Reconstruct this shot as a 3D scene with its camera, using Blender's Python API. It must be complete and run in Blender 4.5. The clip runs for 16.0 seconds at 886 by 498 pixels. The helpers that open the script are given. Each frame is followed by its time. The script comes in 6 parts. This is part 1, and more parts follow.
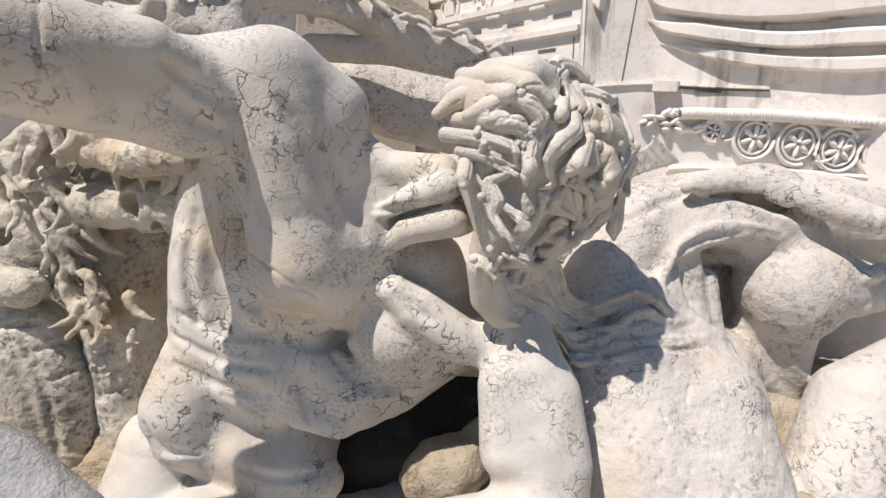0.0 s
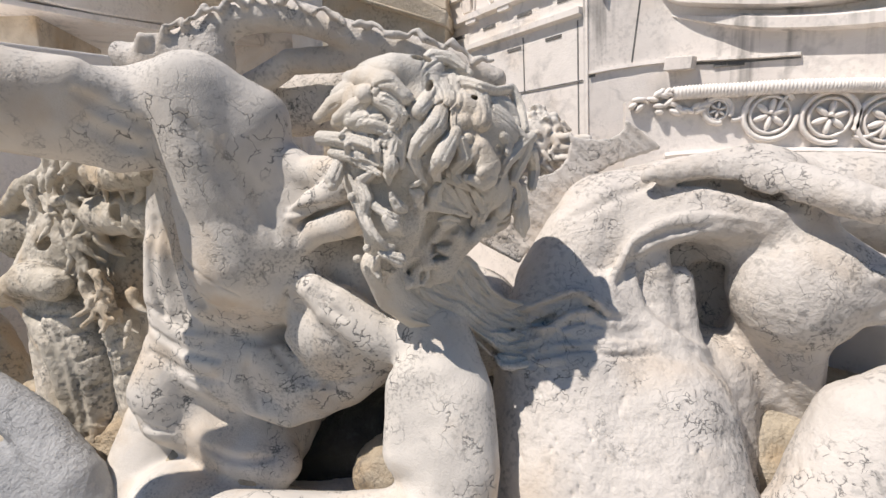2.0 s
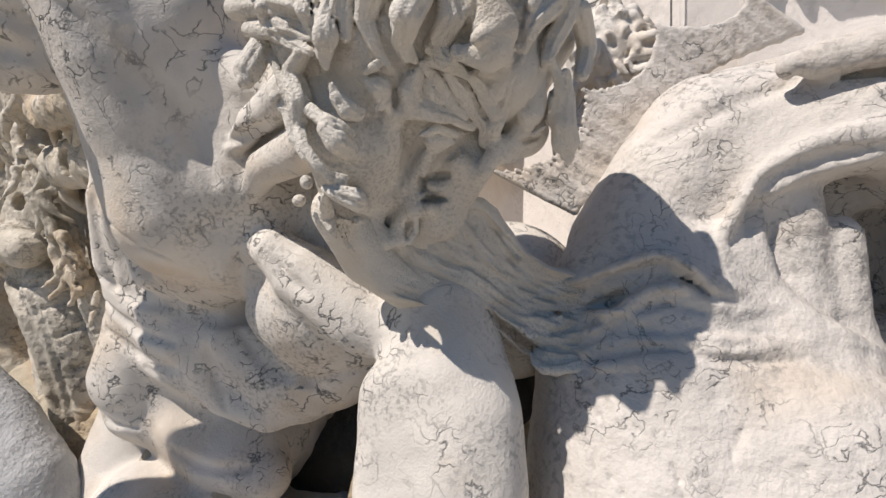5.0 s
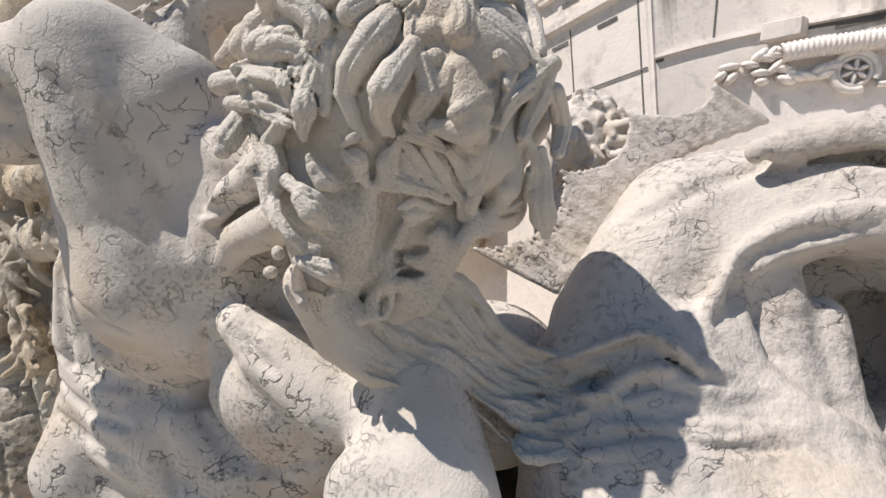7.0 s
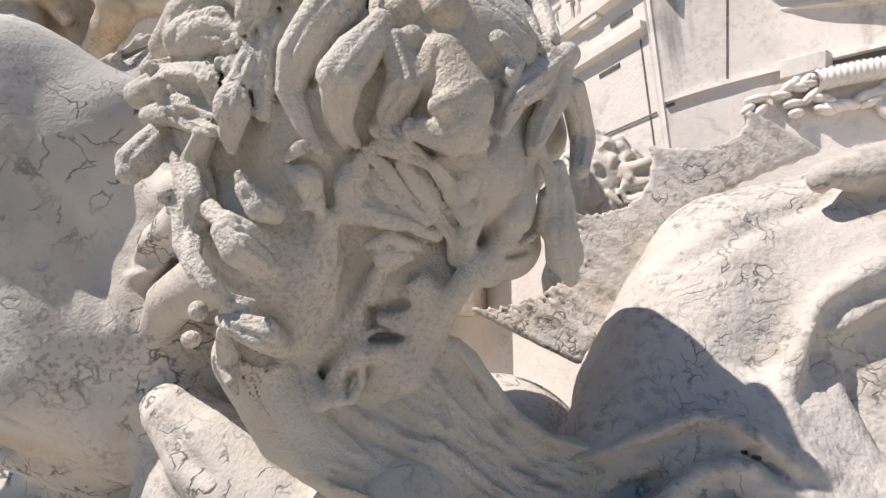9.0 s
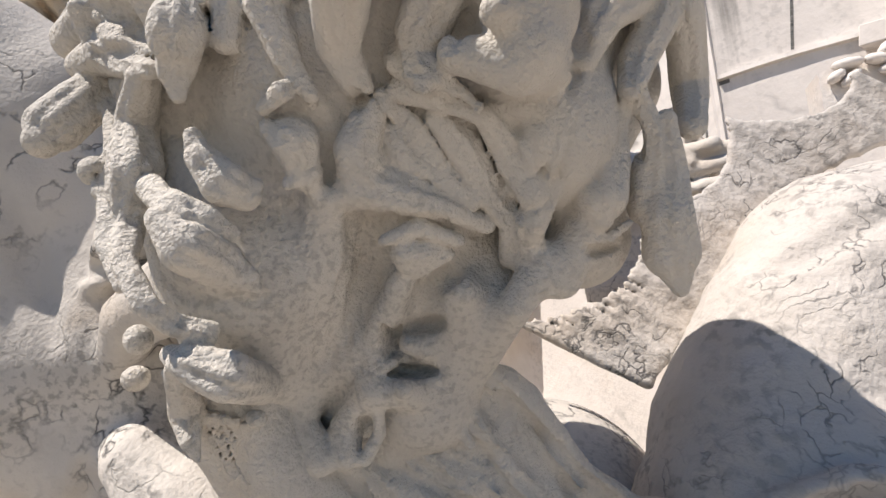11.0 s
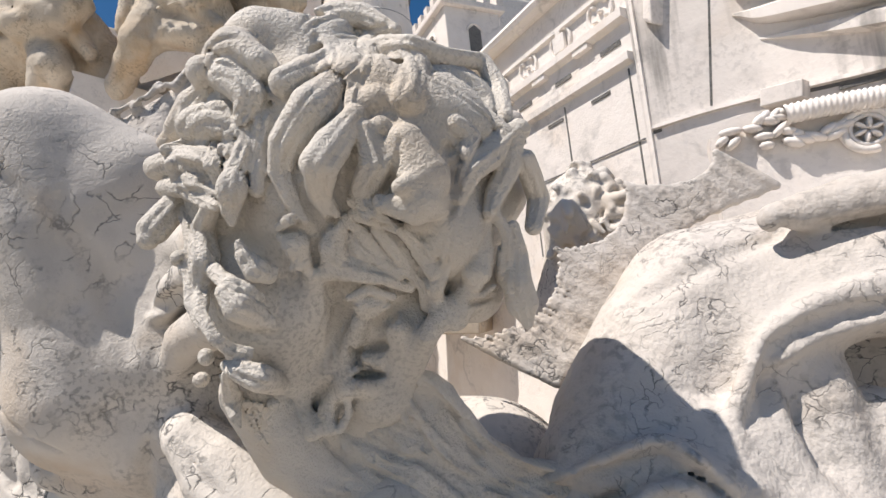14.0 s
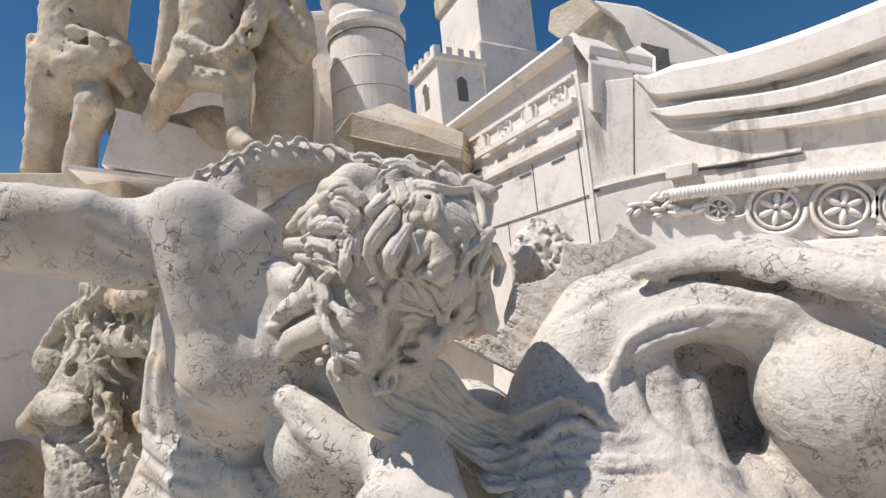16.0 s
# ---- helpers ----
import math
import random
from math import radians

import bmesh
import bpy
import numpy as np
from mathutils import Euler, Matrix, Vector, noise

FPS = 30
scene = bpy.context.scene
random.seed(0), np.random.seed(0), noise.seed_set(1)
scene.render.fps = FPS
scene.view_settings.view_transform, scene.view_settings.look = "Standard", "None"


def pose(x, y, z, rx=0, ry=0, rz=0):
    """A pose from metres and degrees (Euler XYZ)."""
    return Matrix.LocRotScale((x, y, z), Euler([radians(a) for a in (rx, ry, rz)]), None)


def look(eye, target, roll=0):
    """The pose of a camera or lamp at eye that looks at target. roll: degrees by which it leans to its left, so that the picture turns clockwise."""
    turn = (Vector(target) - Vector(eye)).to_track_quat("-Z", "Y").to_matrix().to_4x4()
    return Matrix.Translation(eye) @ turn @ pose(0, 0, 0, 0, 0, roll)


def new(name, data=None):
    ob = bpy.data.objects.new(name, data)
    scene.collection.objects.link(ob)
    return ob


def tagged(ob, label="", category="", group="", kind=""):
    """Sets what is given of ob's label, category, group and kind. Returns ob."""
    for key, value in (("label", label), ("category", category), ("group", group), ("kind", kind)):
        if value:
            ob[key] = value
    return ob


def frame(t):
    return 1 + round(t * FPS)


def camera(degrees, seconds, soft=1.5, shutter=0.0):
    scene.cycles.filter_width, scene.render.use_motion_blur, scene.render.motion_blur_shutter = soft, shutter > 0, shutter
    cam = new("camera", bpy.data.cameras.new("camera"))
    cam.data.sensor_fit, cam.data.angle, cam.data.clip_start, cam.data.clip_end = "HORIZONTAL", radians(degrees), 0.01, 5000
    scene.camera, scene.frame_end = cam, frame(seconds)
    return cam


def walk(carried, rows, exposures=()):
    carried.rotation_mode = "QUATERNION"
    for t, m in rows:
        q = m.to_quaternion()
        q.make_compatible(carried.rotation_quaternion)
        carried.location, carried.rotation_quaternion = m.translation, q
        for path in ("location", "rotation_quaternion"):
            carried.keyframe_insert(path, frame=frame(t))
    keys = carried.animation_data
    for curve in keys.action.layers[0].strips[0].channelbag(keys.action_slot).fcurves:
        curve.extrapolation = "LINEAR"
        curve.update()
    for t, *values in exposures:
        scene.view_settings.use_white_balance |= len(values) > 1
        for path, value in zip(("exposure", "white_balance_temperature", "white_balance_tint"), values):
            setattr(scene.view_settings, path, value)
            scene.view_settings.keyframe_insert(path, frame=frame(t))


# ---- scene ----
cam = camera(81.7, 16.0)
METRES, EYE, TILT, LEAN, TURN = 2.6, 2.0, -10.0, 0.0, 0.0
ROWS = [
    (0.0, 0.0, 0.0, 0.0, 0.0, 0.0, -0.0),
    (0.5, 0.0582, -0.015, 0.0021, 2.14, 0.02, 0.15),
    (1.0, 0.1169, -0.0299, 0.0015, 7.86, 0.02, 0.41),
    (1.5, 0.1742, -0.0085, -0.0039, 10.74, -0.04, 0.58),
    (2.0, 0.2285, 0.0261, -0.0017, 14.08, -0.01, 0.73),
    (2.5, 0.2474, 0.0741, -0.0043, 18.32, -0.11, 0.83),
    (3.0, 0.2422, 0.133, -0.0101, 21.27, -0.13, 0.85),
    (3.5, 0.2409, 0.1886, -0.0186, 23.28, -0.18, 0.87),
    (6.0, 0.2321, 0.2327, -0.0288, 22.95, -3.88, 1.14),
    (6.5, 0.233, 0.2362, -0.0306, 21.93, -3.66, 0.95),
    (7.0, 0.2366, 0.239, -0.0322, 21.75, 6.59, 0.48),
    (7.5, 0.242, 0.2484, -0.0376, 21.73, 12.08, 0.47),
    (8.0, 0.2317, 0.2736, -0.0357, 21.8, 13.84, 0.86),
    (8.5, 0.2222, 0.2998, -0.0335, 21.87, 14.4, 1.12),
    (9.0, 0.2124, 0.3176, -0.0308, 22.1, 14.59, 1.48),
    (11.5, 0.1753, 0.3791, -0.0102, 24.2, 15.06, 1.86),
    (12.0, 0.1765, 0.3713, -0.0069, 24.18, 15.21, 1.93),
    (12.5, 0.1908, 0.3635, -0.0076, 24.21, 15.35, 1.94),
    (13.0, 0.2043, 0.3468, -0.0113, 24.19, 15.44, 1.93),
    (13.5, 0.2192, 0.3246, -0.0149, 24.2, 15.51, 1.99),
    (14.0, 0.248, 0.2909, -0.0204, 24.17, 15.61, 2.02),
    (14.5, 0.2742, 0.2534, -0.0191, 24.16, 15.76, 2.04),
    (15.0, 0.293, 0.1972, -0.0161, 24.05, 15.89, 1.94),
    (15.5, 0.3096, 0.1343, -0.0312, 22.56, 16.0, 1.73),
    (16.0, 0.3194, 0.0695, -0.0448, 21.92, 16.04, 1.73),
]
walk(cam, [(t, pose(0, 0, EYE, TILT, LEAN, TURN) @ pose(METRES * x, METRES * y, METRES * z, 90 + pitch, roll, yaw)) for t, x, y, z, yaw, pitch, roll in ROWS],
     exposures=[(0.0, 0.14, 6900, 13), (6.5, 0.08, 6950, 13), (7.5, 0.18, 6950, 13), (9.0, 0.25, 6950, 14), (13.0, 0.25, 6950, 14), (14.5, 0.24, 6850, 13), (16.0, 0.16, 6800, 12)])

# ---- daylight ----
SUN = Vector((-0.36, -0.32, 0.87)).normalized()
world = bpy.data.worlds.new("daylight")
scene.world = world
world.use_nodes = True
wn, wl = world.node_tree.nodes, world.node_tree.links
sky = wn.new("ShaderNodeTexSky")
sky.sky_type = "NISHITA"
sky.sun_disc = False
sky.air_density, sky.dust_density, sky.ozone_density = 1.1, 0.5, 3.0
sky.sun_elevation = math.asin(SUN.z)
sky.sun_rotation = math.atan2(SUN.x, SUN.y)
deep = wn.new("ShaderNodeHueSaturation")
deep.inputs["Saturation"].default_value = 1.35
wl.new(sky.outputs[0], deep.inputs["Color"])
wl.new(deep.outputs[0], wn["Background"].inputs[0])
wn["Background"].inputs[1].default_value = 0.066
sun = new("sun", bpy.data.lights.new("sun", "SUN"))
sun.data.energy = 4.6
sun.data.angle = radians(0.53)
sun.data.color = (1.0, 0.965, 0.925)
sun.matrix_world = look(SUN * 40, (0, 0, 0))


# ---- materials ----
def stone(name, base, stain, crack=0.5, crack_size=9.0, pits=0.55, line_width=0.06, streak=0.0, fine=1.0, warm=0.3, rough=0.8, relief=1.0, soot=0.25):
    """Weathered stone: two scales of stain, a net of dark hair cracks, ochre patches, grain and pits in the relief."""
    m = bpy.data.materials.new(name)
    m.use_nodes = True
    n, l = m.node_tree.nodes, m.node_tree.links
    bsdf = n["Principled BSDF"]
    bsdf.inputs["Roughness"].default_value = rough
    bsdf.inputs["Specular IOR Level"].default_value = 0.25
    where = n.new("ShaderNodeTexCoord").outputs["Object"]

    def noise_at(scale, detail=4, lo=0.4, hi=0.6, distort=0.0):
        t = n.new("ShaderNodeTexNoise")
        t.inputs["Scale"].default_value = scale
        t.inputs["Detail"].default_value = detail
        t.inputs["Distortion"].default_value = distort
        l.new(where, t.inputs["Vector"])
        r = n.new("ShaderNodeMapRange")
        r.inputs["From Min"].default_value, r.inputs["From Max"].default_value = lo, hi
        l.new(t.outputs["Fac"], r.inputs["Value"])
        return t, r.outputs[0]

    def mix(fac, a, b, mode="MIX", amount=1.0):
        x = n.new("ShaderNodeMix")
        x.data_type, x.blend_type = "RGBA", mode
        if amount < 1.0:
            k = n.new("ShaderNodeMath")
            k.operation = "MULTIPLY"
            k.inputs[1].default_value = amount
            l.new(fac, k.inputs[0])
            fac = k.outputs[0]
        l.new(fac, x.inputs["Factor"])
        for sock, v in (("A", a), ("B", b)):
            s = [i for i in x.inputs if i.name == sock and i.type == "RGBA"][0]
            if isinstance(v, tuple):
                s.default_value = (*v, 1)
            else:
                l.new(v, s)
        return [o for o in x.outputs if o.type == "RGBA"][0]

    _, broad = noise_at(2.6, 5, 0.42, 0.66)
    _, mid = noise_at(9.0, 6, 0.42, 0.68, 0.6)
    _, ochre = noise_at(4.3, 4, 0.52, 0.70, 0.4)
    grain_t, grain = noise_at(120.0 * fine, 3, 0.3, 0.7)
    speck_t, speck0 = noise_at(60.0 * fine, 6, 0.50, 0.62)
    _, cluster = noise_at(6.0, 4, 0.47, 0.62, 0.5)
    wear_t, _ = noise_at(22.0, 5)
    sm = n.new("ShaderNodeMath")
    sm.operation = "MULTIPLY"
    l.new(speck0, sm.inputs[0])
    l.new(cluster, sm.inputs[1])
    speck = sm.outputs[0]
    col = mix(broad, base, stain, amount=0.6)
    col = mix(mid, col, stain, amount=0.55)
    col = mix(ochre, col, (base[0] * 0.80, base[1] * 0.64, base[2] * 0.46), amount=warm)
    col = mix(speck, col, (0.10, 0.10, 0.095), amount=soot)
    if streak:
        long = n.new("ShaderNodeMapping")
        long.inputs["Scale"].default_value = (16, 16, 1.1)
        l.new(where, long.inputs["Vector"])
        run = n.new("ShaderNodeTexNoise")
        run.inputs["Scale"].default_value = 1.0
        run.inputs["Detail"].default_value = 5
        l.new(long.outputs[0], run.inputs["Vector"])
        rr = n.new("ShaderNodeMapRange")
        rr.inputs["From Min"].default_value, rr.inputs["From Max"].default_value = 0.54, 0.70
        l.new(run.outputs["Fac"], rr.inputs["Value"])
        sk = n.new("ShaderNodeMath")
        sk.operation = "MULTIPLY"
        l.new(rr.outputs[0], sk.inputs[0])
        l.new(broad, sk.inputs[1])
        col = mix(sk.outputs[0], col, (0.13, 0.125, 0.115), amount=streak)
    # hair cracks
    warp = n.new("ShaderNodeTexNoise")
    warp.inputs["Scale"].default_value = 7.0
    warp.inputs["Detail"].default_value = 5
    l.new(where, warp.inputs["Vector"])
    add = n.new("ShaderNodeMix")
    add.data_type = "VECTOR"
    add.inputs["Factor"].default_value = 0.30
    l.new(where, add.inputs[4])
    l.new(warp.outputs["Color"], add.inputs[5])
    vor = n.new("ShaderNodeTexVoronoi")
    vor.feature = "DISTANCE_TO_EDGE"
    vor.inputs["Scale"].default_value = crack_size
    l.new(add.outputs[1], vor.inputs["Vector"])
    line = n.new("ShaderNodeMapRange")
    line.inputs["From Min"].default_value, line.inputs["From Max"].default_value = 0.0, line_width
    line.inputs["To Min"].default_value, line.inputs["To Max"].default_value = 1.0, 0.0
    l.new(vor.outputs["Distance"], line.inputs["Value"])
    _, patch = noise_at(3.4, 4, 0.44, 0.56)
    _, gaps = noise_at(crack_size * 0.9, 3, 0.44, 0.56, 0.8)
    some = n.new("ShaderNodeMath")
    some.operation = "MULTIPLY"
    l.new(gaps, some.inputs[0])
    l.new(patch, some.inputs[1])
    both = n.new("ShaderNodeMath")
    both.operation = "MULTIPLY"
    l.new(line.outputs[0], both.inputs[0])
    l.new(some.outputs[0], both.inputs[1])
    col = mix(both.outputs[0], col, (0.07, 0.073, 0.075), amount=crack)
    l.new(col, bsdf.inputs["Base Color"])
    # relief: grain, worn dips, cracks
    last = None
    for src, strength, dist in ((wear_t.outputs["Fac"], 0.15 * relief, 0.010), (grain_t.outputs["Fac"], 0.45 * relief, 0.003), (speck_t.outputs["Fac"], pits * relief, 0.008)):
        b = n.new("ShaderNodeBump")
        b.inputs["Strength"].default_value = min(1.0, strength)
        b.inputs["Distance"].default_value = dist
        l.new(src, b.inputs["Height"])
        if last:
            l.new(last, b.inputs["Normal"])
        last = b.outputs[0]
    b = n.new("ShaderNodeBump")
    b.invert = True
    b.inputs["Strength"].default_value = min(1.0, 0.5 * crack)
    b.inputs["Distance"].default_value = 0.004
    l.new(both.outputs[0], b.inputs["Height"])
    l.new(last, b.inputs["Normal"])
    l.new(b.outputs[0], bsdf.inputs["Normal"])
    return m


MARBLE = stone("weathered_marble", (0.69, 0.645, 0.585), (0.47, 0.445, 0.41), crack=0.92, crack_size=18, warm=0.5, soot=0.42, pits=0.25, relief=0.6, fine=1.8)
HAIR = stone("tooled_marble", (0.69, 0.65, 0.585), (0.52, 0.485, 0.43), crack=0.0, crack_size=14, warm=0.45, soot=0.28, pits=0.5, relief=0.95, fine=2.8)
PALE = stone("pale_marble", (0.62, 0.58, 0.535), (0.50, 0.465, 0.425), crack=0.85, crack_size=24, warm=0.3, soot=0.45, pits=0.4)
BEAST = stone("stained_marble", (0.62, 0.57, 0.49), (0.28, 0.25, 0.195), crack=0.5, crack_size=18, warm=0.7, soot=0.7)
WALL = stone("wall_limestone", (0.85, 0.80, 0.75), (0.76, 0.71, 0.66), crack=0.3, crack_size=3.0, warm=0.2, relief=0.4, soot=0.16)
PROW = stone("prow_limestone", (0.83, 0.78, 0.73), (0.69, 0.64, 0.595), crack=0.25, crack_size=3.0, warm=0.15, relief=0.25, soot=0.18, streak=0.9)
FAR = stone("carved_limestone", (0.66, 0.585, 0.48), (0.40, 0.335, 0.25), crack=0.2, crack_size=5, warm=0.6, soot=0.4)
ROCK = stone("rough_rock", (0.48, 0.42, 0.33), (0.28, 0.24, 0.18), crack=0.5, crack_size=8, warm=0.6, relief=1.6)
GREY = stone("grey_stone", (0.20, 0.195, 0.185), (0.12, 0.12, 0.115), crack=0.6, crack_size=22, warm=0.1, relief=1.5)
LEDGE = stone("blue_grey_stone", (0.42, 0.42, 0.42), (0.30, 0.305, 0.31), crack=0.6, crack_size=22, warm=0.05, relief=1.5)
# near-black: the deep shade of the hollow put into the stone's colour
HOLLOW_SHADE = stone("hollow_shade_stone", (0.06, 0.056, 0.048), (0.03, 0.028, 0.025), crack=0.3, crack_size=12, warm=0.2, relief=1.4)
GROUND = stone("paving", (0.33, 0.295, 0.25), (0.25, 0.22, 0.185), crack=0.3, crack_size=2, warm=0.2)


# ---- modelling in clay: rounded forms melted together on a grid ----
def lattice_noise(p, size, seed):
    """Smooth noise from -1 to 1 at the places p, with lumps of that size in metres."""
    rng = np.random.RandomState(seed)
    lat = rng.uniform(-1, 1, (32, 32, 32)).astype(np.float32)
    q = p / size + 100.0
    i = np.floor(q).astype(int)
    u = q - i
    u = u * u * (3 - 2 * u)
    out = 0
    for dx in (0, 1):
        for dy in (0, 1):
            for dz in (0, 1):
                w = (u[:, 0] if dx else 1 - u[:, 0]) * (u[:, 1] if dy else 1 - u[:, 1]) * (u[:, 2] if dz else 1 - u[:, 2])
                out = out + w * lat[(i[:, 0] + dx) % 32, (i[:, 1] + dy) % 32, (i[:, 2] + dz) % 32]
    return out


class Clay:
    def __init__(self, lo, hi, h):
        self.lo, self.h = np.array(lo, np.float32), h
        self.n = np.ceil((np.array(hi) - np.array(lo)) / h).astype(int) + 1
        self.f = np.full(self.n, 0.2, np.float32)

    def block(self, a, b):
        i0 = np.clip(np.floor((np.array(a) - self.lo) / self.h).astype(int), 0, self.n)
        i1 = np.clip(np.ceil((np.array(b) - self.lo) / self.h).astype(int) + 1, 0, self.n)
        if (i1 <= i0).any():
            return None, None
        s = tuple(slice(x, y) for x, y in zip(i0, i1))
        g = [self.lo[k] + self.h * np.arange(i0[k], i1[k], dtype=np.float32) for k in range(3)]
        return s, (g[0][:, None, None], g[1][None, :, None], g[2][None, None, :])

    def join(self, s, d, k, cut):
        a = self.f[s]
        if cut:
            e = np.maximum(k - np.abs(a + d), 0) / k
            self.f[s] = np.maximum(a, -d) + e * e * k * 0.25
        else:
            e = np.maximum(k - np.abs(a - d), 0) / k
            self.f[s] = np.minimum(a, d) - e * e * k * 0.25

    def limb(self, k, *pr, cut=False):
        """A chain of places and radii: place, radius, place, radius, ..."""
        pts = [np.array(p, np.float32) for p in pr[0::2]]
        rad = list(pr[1::2])
        pad = k + 3 * self.h
        lo = np.min([p - r for p, r in zip(pts, rad)], 0) - pad
        hi = np.max([p + r for p, r in zip(pts, rad)], 0) + pad
        s, g = self.block(lo, hi)
        if s is None:
            return
        best = None
        if len(pts) == 1:
            best = np.sqrt(sum((g[i] - pts[0][i]) ** 2 for i in range(3))) - rad[0]
        for a, b, ra, rb in zip(pts, pts[1:], rad, rad[1:]):
            ab = b - a
            t = sum((g[i] - a[i]) * ab[i] for i in range(3)) / max(float(ab @ ab), 1e-9)
            t = np.clip(t, 0, 1)
            d = np.sqrt(sum((g[i] - a[i] - t * ab[i]) ** 2 for i in range(3))) - (ra + (rb - ra) * t)
            best = d if best is None else np.minimum(best, d)
        self.join(s, best, k, cut)

    def lock(self, k, *pr):
        """A lock of hair, set in a narrow crease of its own."""
        wide = [v + 0.0022 if i % 2 else v for i, v in enumerate(pr)]
        self.limb(0.004, *wide, cut=True)
        self.limb(0.005, *pr)
        # shallow strand lines along the lock, on the side that faces the front
        pts, rad = [Vector(q) for q in pr[0::2]], pr[1::2]
        eye = Vector((0.70, 0.62, 1.85))
        for off in (-0.45, 0.35):
            line = []
            for j, q in enumerate(pts):
                d = (pts[min(j + 1, len(pts) - 1)] - pts[max(j - 1, 0)]).normalized()
                line.append(q + (q - eye).normalized().cross(d).normalized() * rad[j] * off)
            if len(line) > 2:
                self.valley(eye, 0.0032, *line, k=0.003, depth=0.35)

    def boss(self, k, c, r, turn=(0, 0, 0)):
        self.egg(0.003, c, tuple(v + 0.0018 for v in r), turn, cut=True)
        self.egg(0.005, c, r, turn)

    def land(self, p, eye):
        """The place where the way from eye through p first meets the clay."""
        p, eye = np.array(p, np.float32), np.array(eye, np.float32)
        way = (p - eye) / np.linalg.norm(p - eye)
        q = p[None, :] + way[None, :] * np.arange(-0.25, 0.45, self.h * 0.5)[:, None]
        i = np.round((q - self.lo) / self.h).astype(int)
        ok = ((i >= 0) & (i < self.n)).all(1)
        i = np.clip(i, 0, self.n - 1)
        hit = np.argwhere(ok & (self.f[i[:, 0], i[:, 1], i[:, 2]] < 0))
        return (q[hit[0, 0]], way) if len(hit) else (None, way)

    def valley(self, eye, r, *pts, k=0.008, depth=0.25):
        """A groove carved along the surface where the places are seen from eye, tapering to both ends."""
        pr, m = [], len(pts) - 1
        line = smooth_path(pts, 3 * m) if m > 1 else [Vector(q) for q in pts]
        for j, q in enumerate(line):
            hit, way = self.land(q, eye)
            if hit is None:
                continue
            w = r * (0.30 + 0.70 * math.sin(math.pi * j / (len(line) - 1)))
            pr += [tuple(hit - way * w * depth), w]
        if pr:
            self.limb(k, *pr, cut=True)

    def ridge(self, eye, r, *pts, k=0.006, sink=0.4):
        """A lock laid on the surface where the places are seen from eye."""
        pr, m = [], len(pts) - 1
        line = smooth_path(pts, 3 * m) if m > 1 else [Vector(q) for q in pts]
        for j, q in enumerate(line):
            hit, way = self.land(q, eye)
            if hit is None:
                continue
            w = r * (0.35 + 0.65 * math.sin(math.pi * (0.12 + 0.80 * j / (len(line) - 1))))
            pr += [tuple(hit + way * w * sink), w]
        if pr:
            self.limb(k, *pr)

    def egg(self, k, c, r, turn=(0, 0, 0), cut=False):
        """An ellipsoid with the radii r, turned by degrees about x, y, z."""
        big = max(r) + k + 3 * self.h
        s, g = self.block(np.array(c) - big, np.array(c) + big)
        if s is None:
            return
        m = np.array(Euler([radians(a) for a in turn]).to_matrix().transposed())
        d = [g[i] - c[i] for i in range(3)]
        q = [m[i][0] * d[0] + m[i][1] * d[1] + m[i][2] * d[2] for i in range(3)]
        k0 = np.sqrt(sum((q[i] / r[i]) ** 2 for i in range(3)))
        k1 = np.sqrt(sum((q[i] / r[i] ** 2) ** 2 for i in range(3))) + 1e-6
        self.join(s, k0 * (k0 - 1) / k1, k, cut)

    def skin(self):
        """The surface as arrays of places and of quads."""
        f, n = self.f, self.n
        neg = f < 0
        c = np.zeros(n - 1, np.int8)
        corner = [(x, y, z) for x in (0, 1) for y in (0, 1) for z in (0, 1)]
        for x, y, z in corner:
            c += neg[x:n[0] - 1 + x, y:n[1] - 1 + y, z:n[2] - 1 + z]
        cell = np.argwhere((c > 0) & (c < 8))
        num = np.full(n - 1, -1, np.int32)
        num[tuple(cell.T)] = np.arange(len(cell))
        val = {k: f[tuple((cell + k).T)] for k in corner}
        tot, cnt = np.zeros((len(cell), 3), np.float32), np.zeros((len(cell), 1), np.float32)
        for a in corner:
            for ax in range(3):
                if a[ax]:
                    continue
                b = tuple(v + (i == ax) for i, v in enumerate(a))
                va, vb = val[a], val[b]
                hit = (va < 0) != (vb < 0)
                t = np.where(hit, va / np.where(hit, va - vb, 1), 0)
                p = np.tile(np.array(a, np.float32), (len(cell), 1))
                p[:, ax] += t
                tot += p * hit[:, None]
                cnt += hit[:, None]
        verts = self.lo + self.h * (cell + tot / np.maximum(cnt, 1))
        quads = []
        for ax in range(3):
            s0, s1 = [slice(1, -1)] * 3, [slice(1, -1)] * 3
            s0[ax], s1[ax] = slice(0, -1), slice(1, None)
            a, b = neg[tuple(s0)], neg[tuple(s1)]
            e = np.argwhere(a != b)
            up = a[tuple(e.T)]
            off = np.ones(3, int)
            off[ax] = 0
            e = e + off
            u, v = np.eye(3, dtype=int)[(ax + 1) % 3], np.eye(3, dtype=int)[(ax + 2) % 3]
            q = np.stack([num[tuple((e - du * u - dv * v).T)] for du, dv in ((0, 0), (1, 0), (1, 1), (0, 1))], 1)
            q[~up] = q[~up][:, ::-1]
            quads.append(q)
        q = np.concatenate(quads)
        return verts, q[(q >= 0).all(1)]


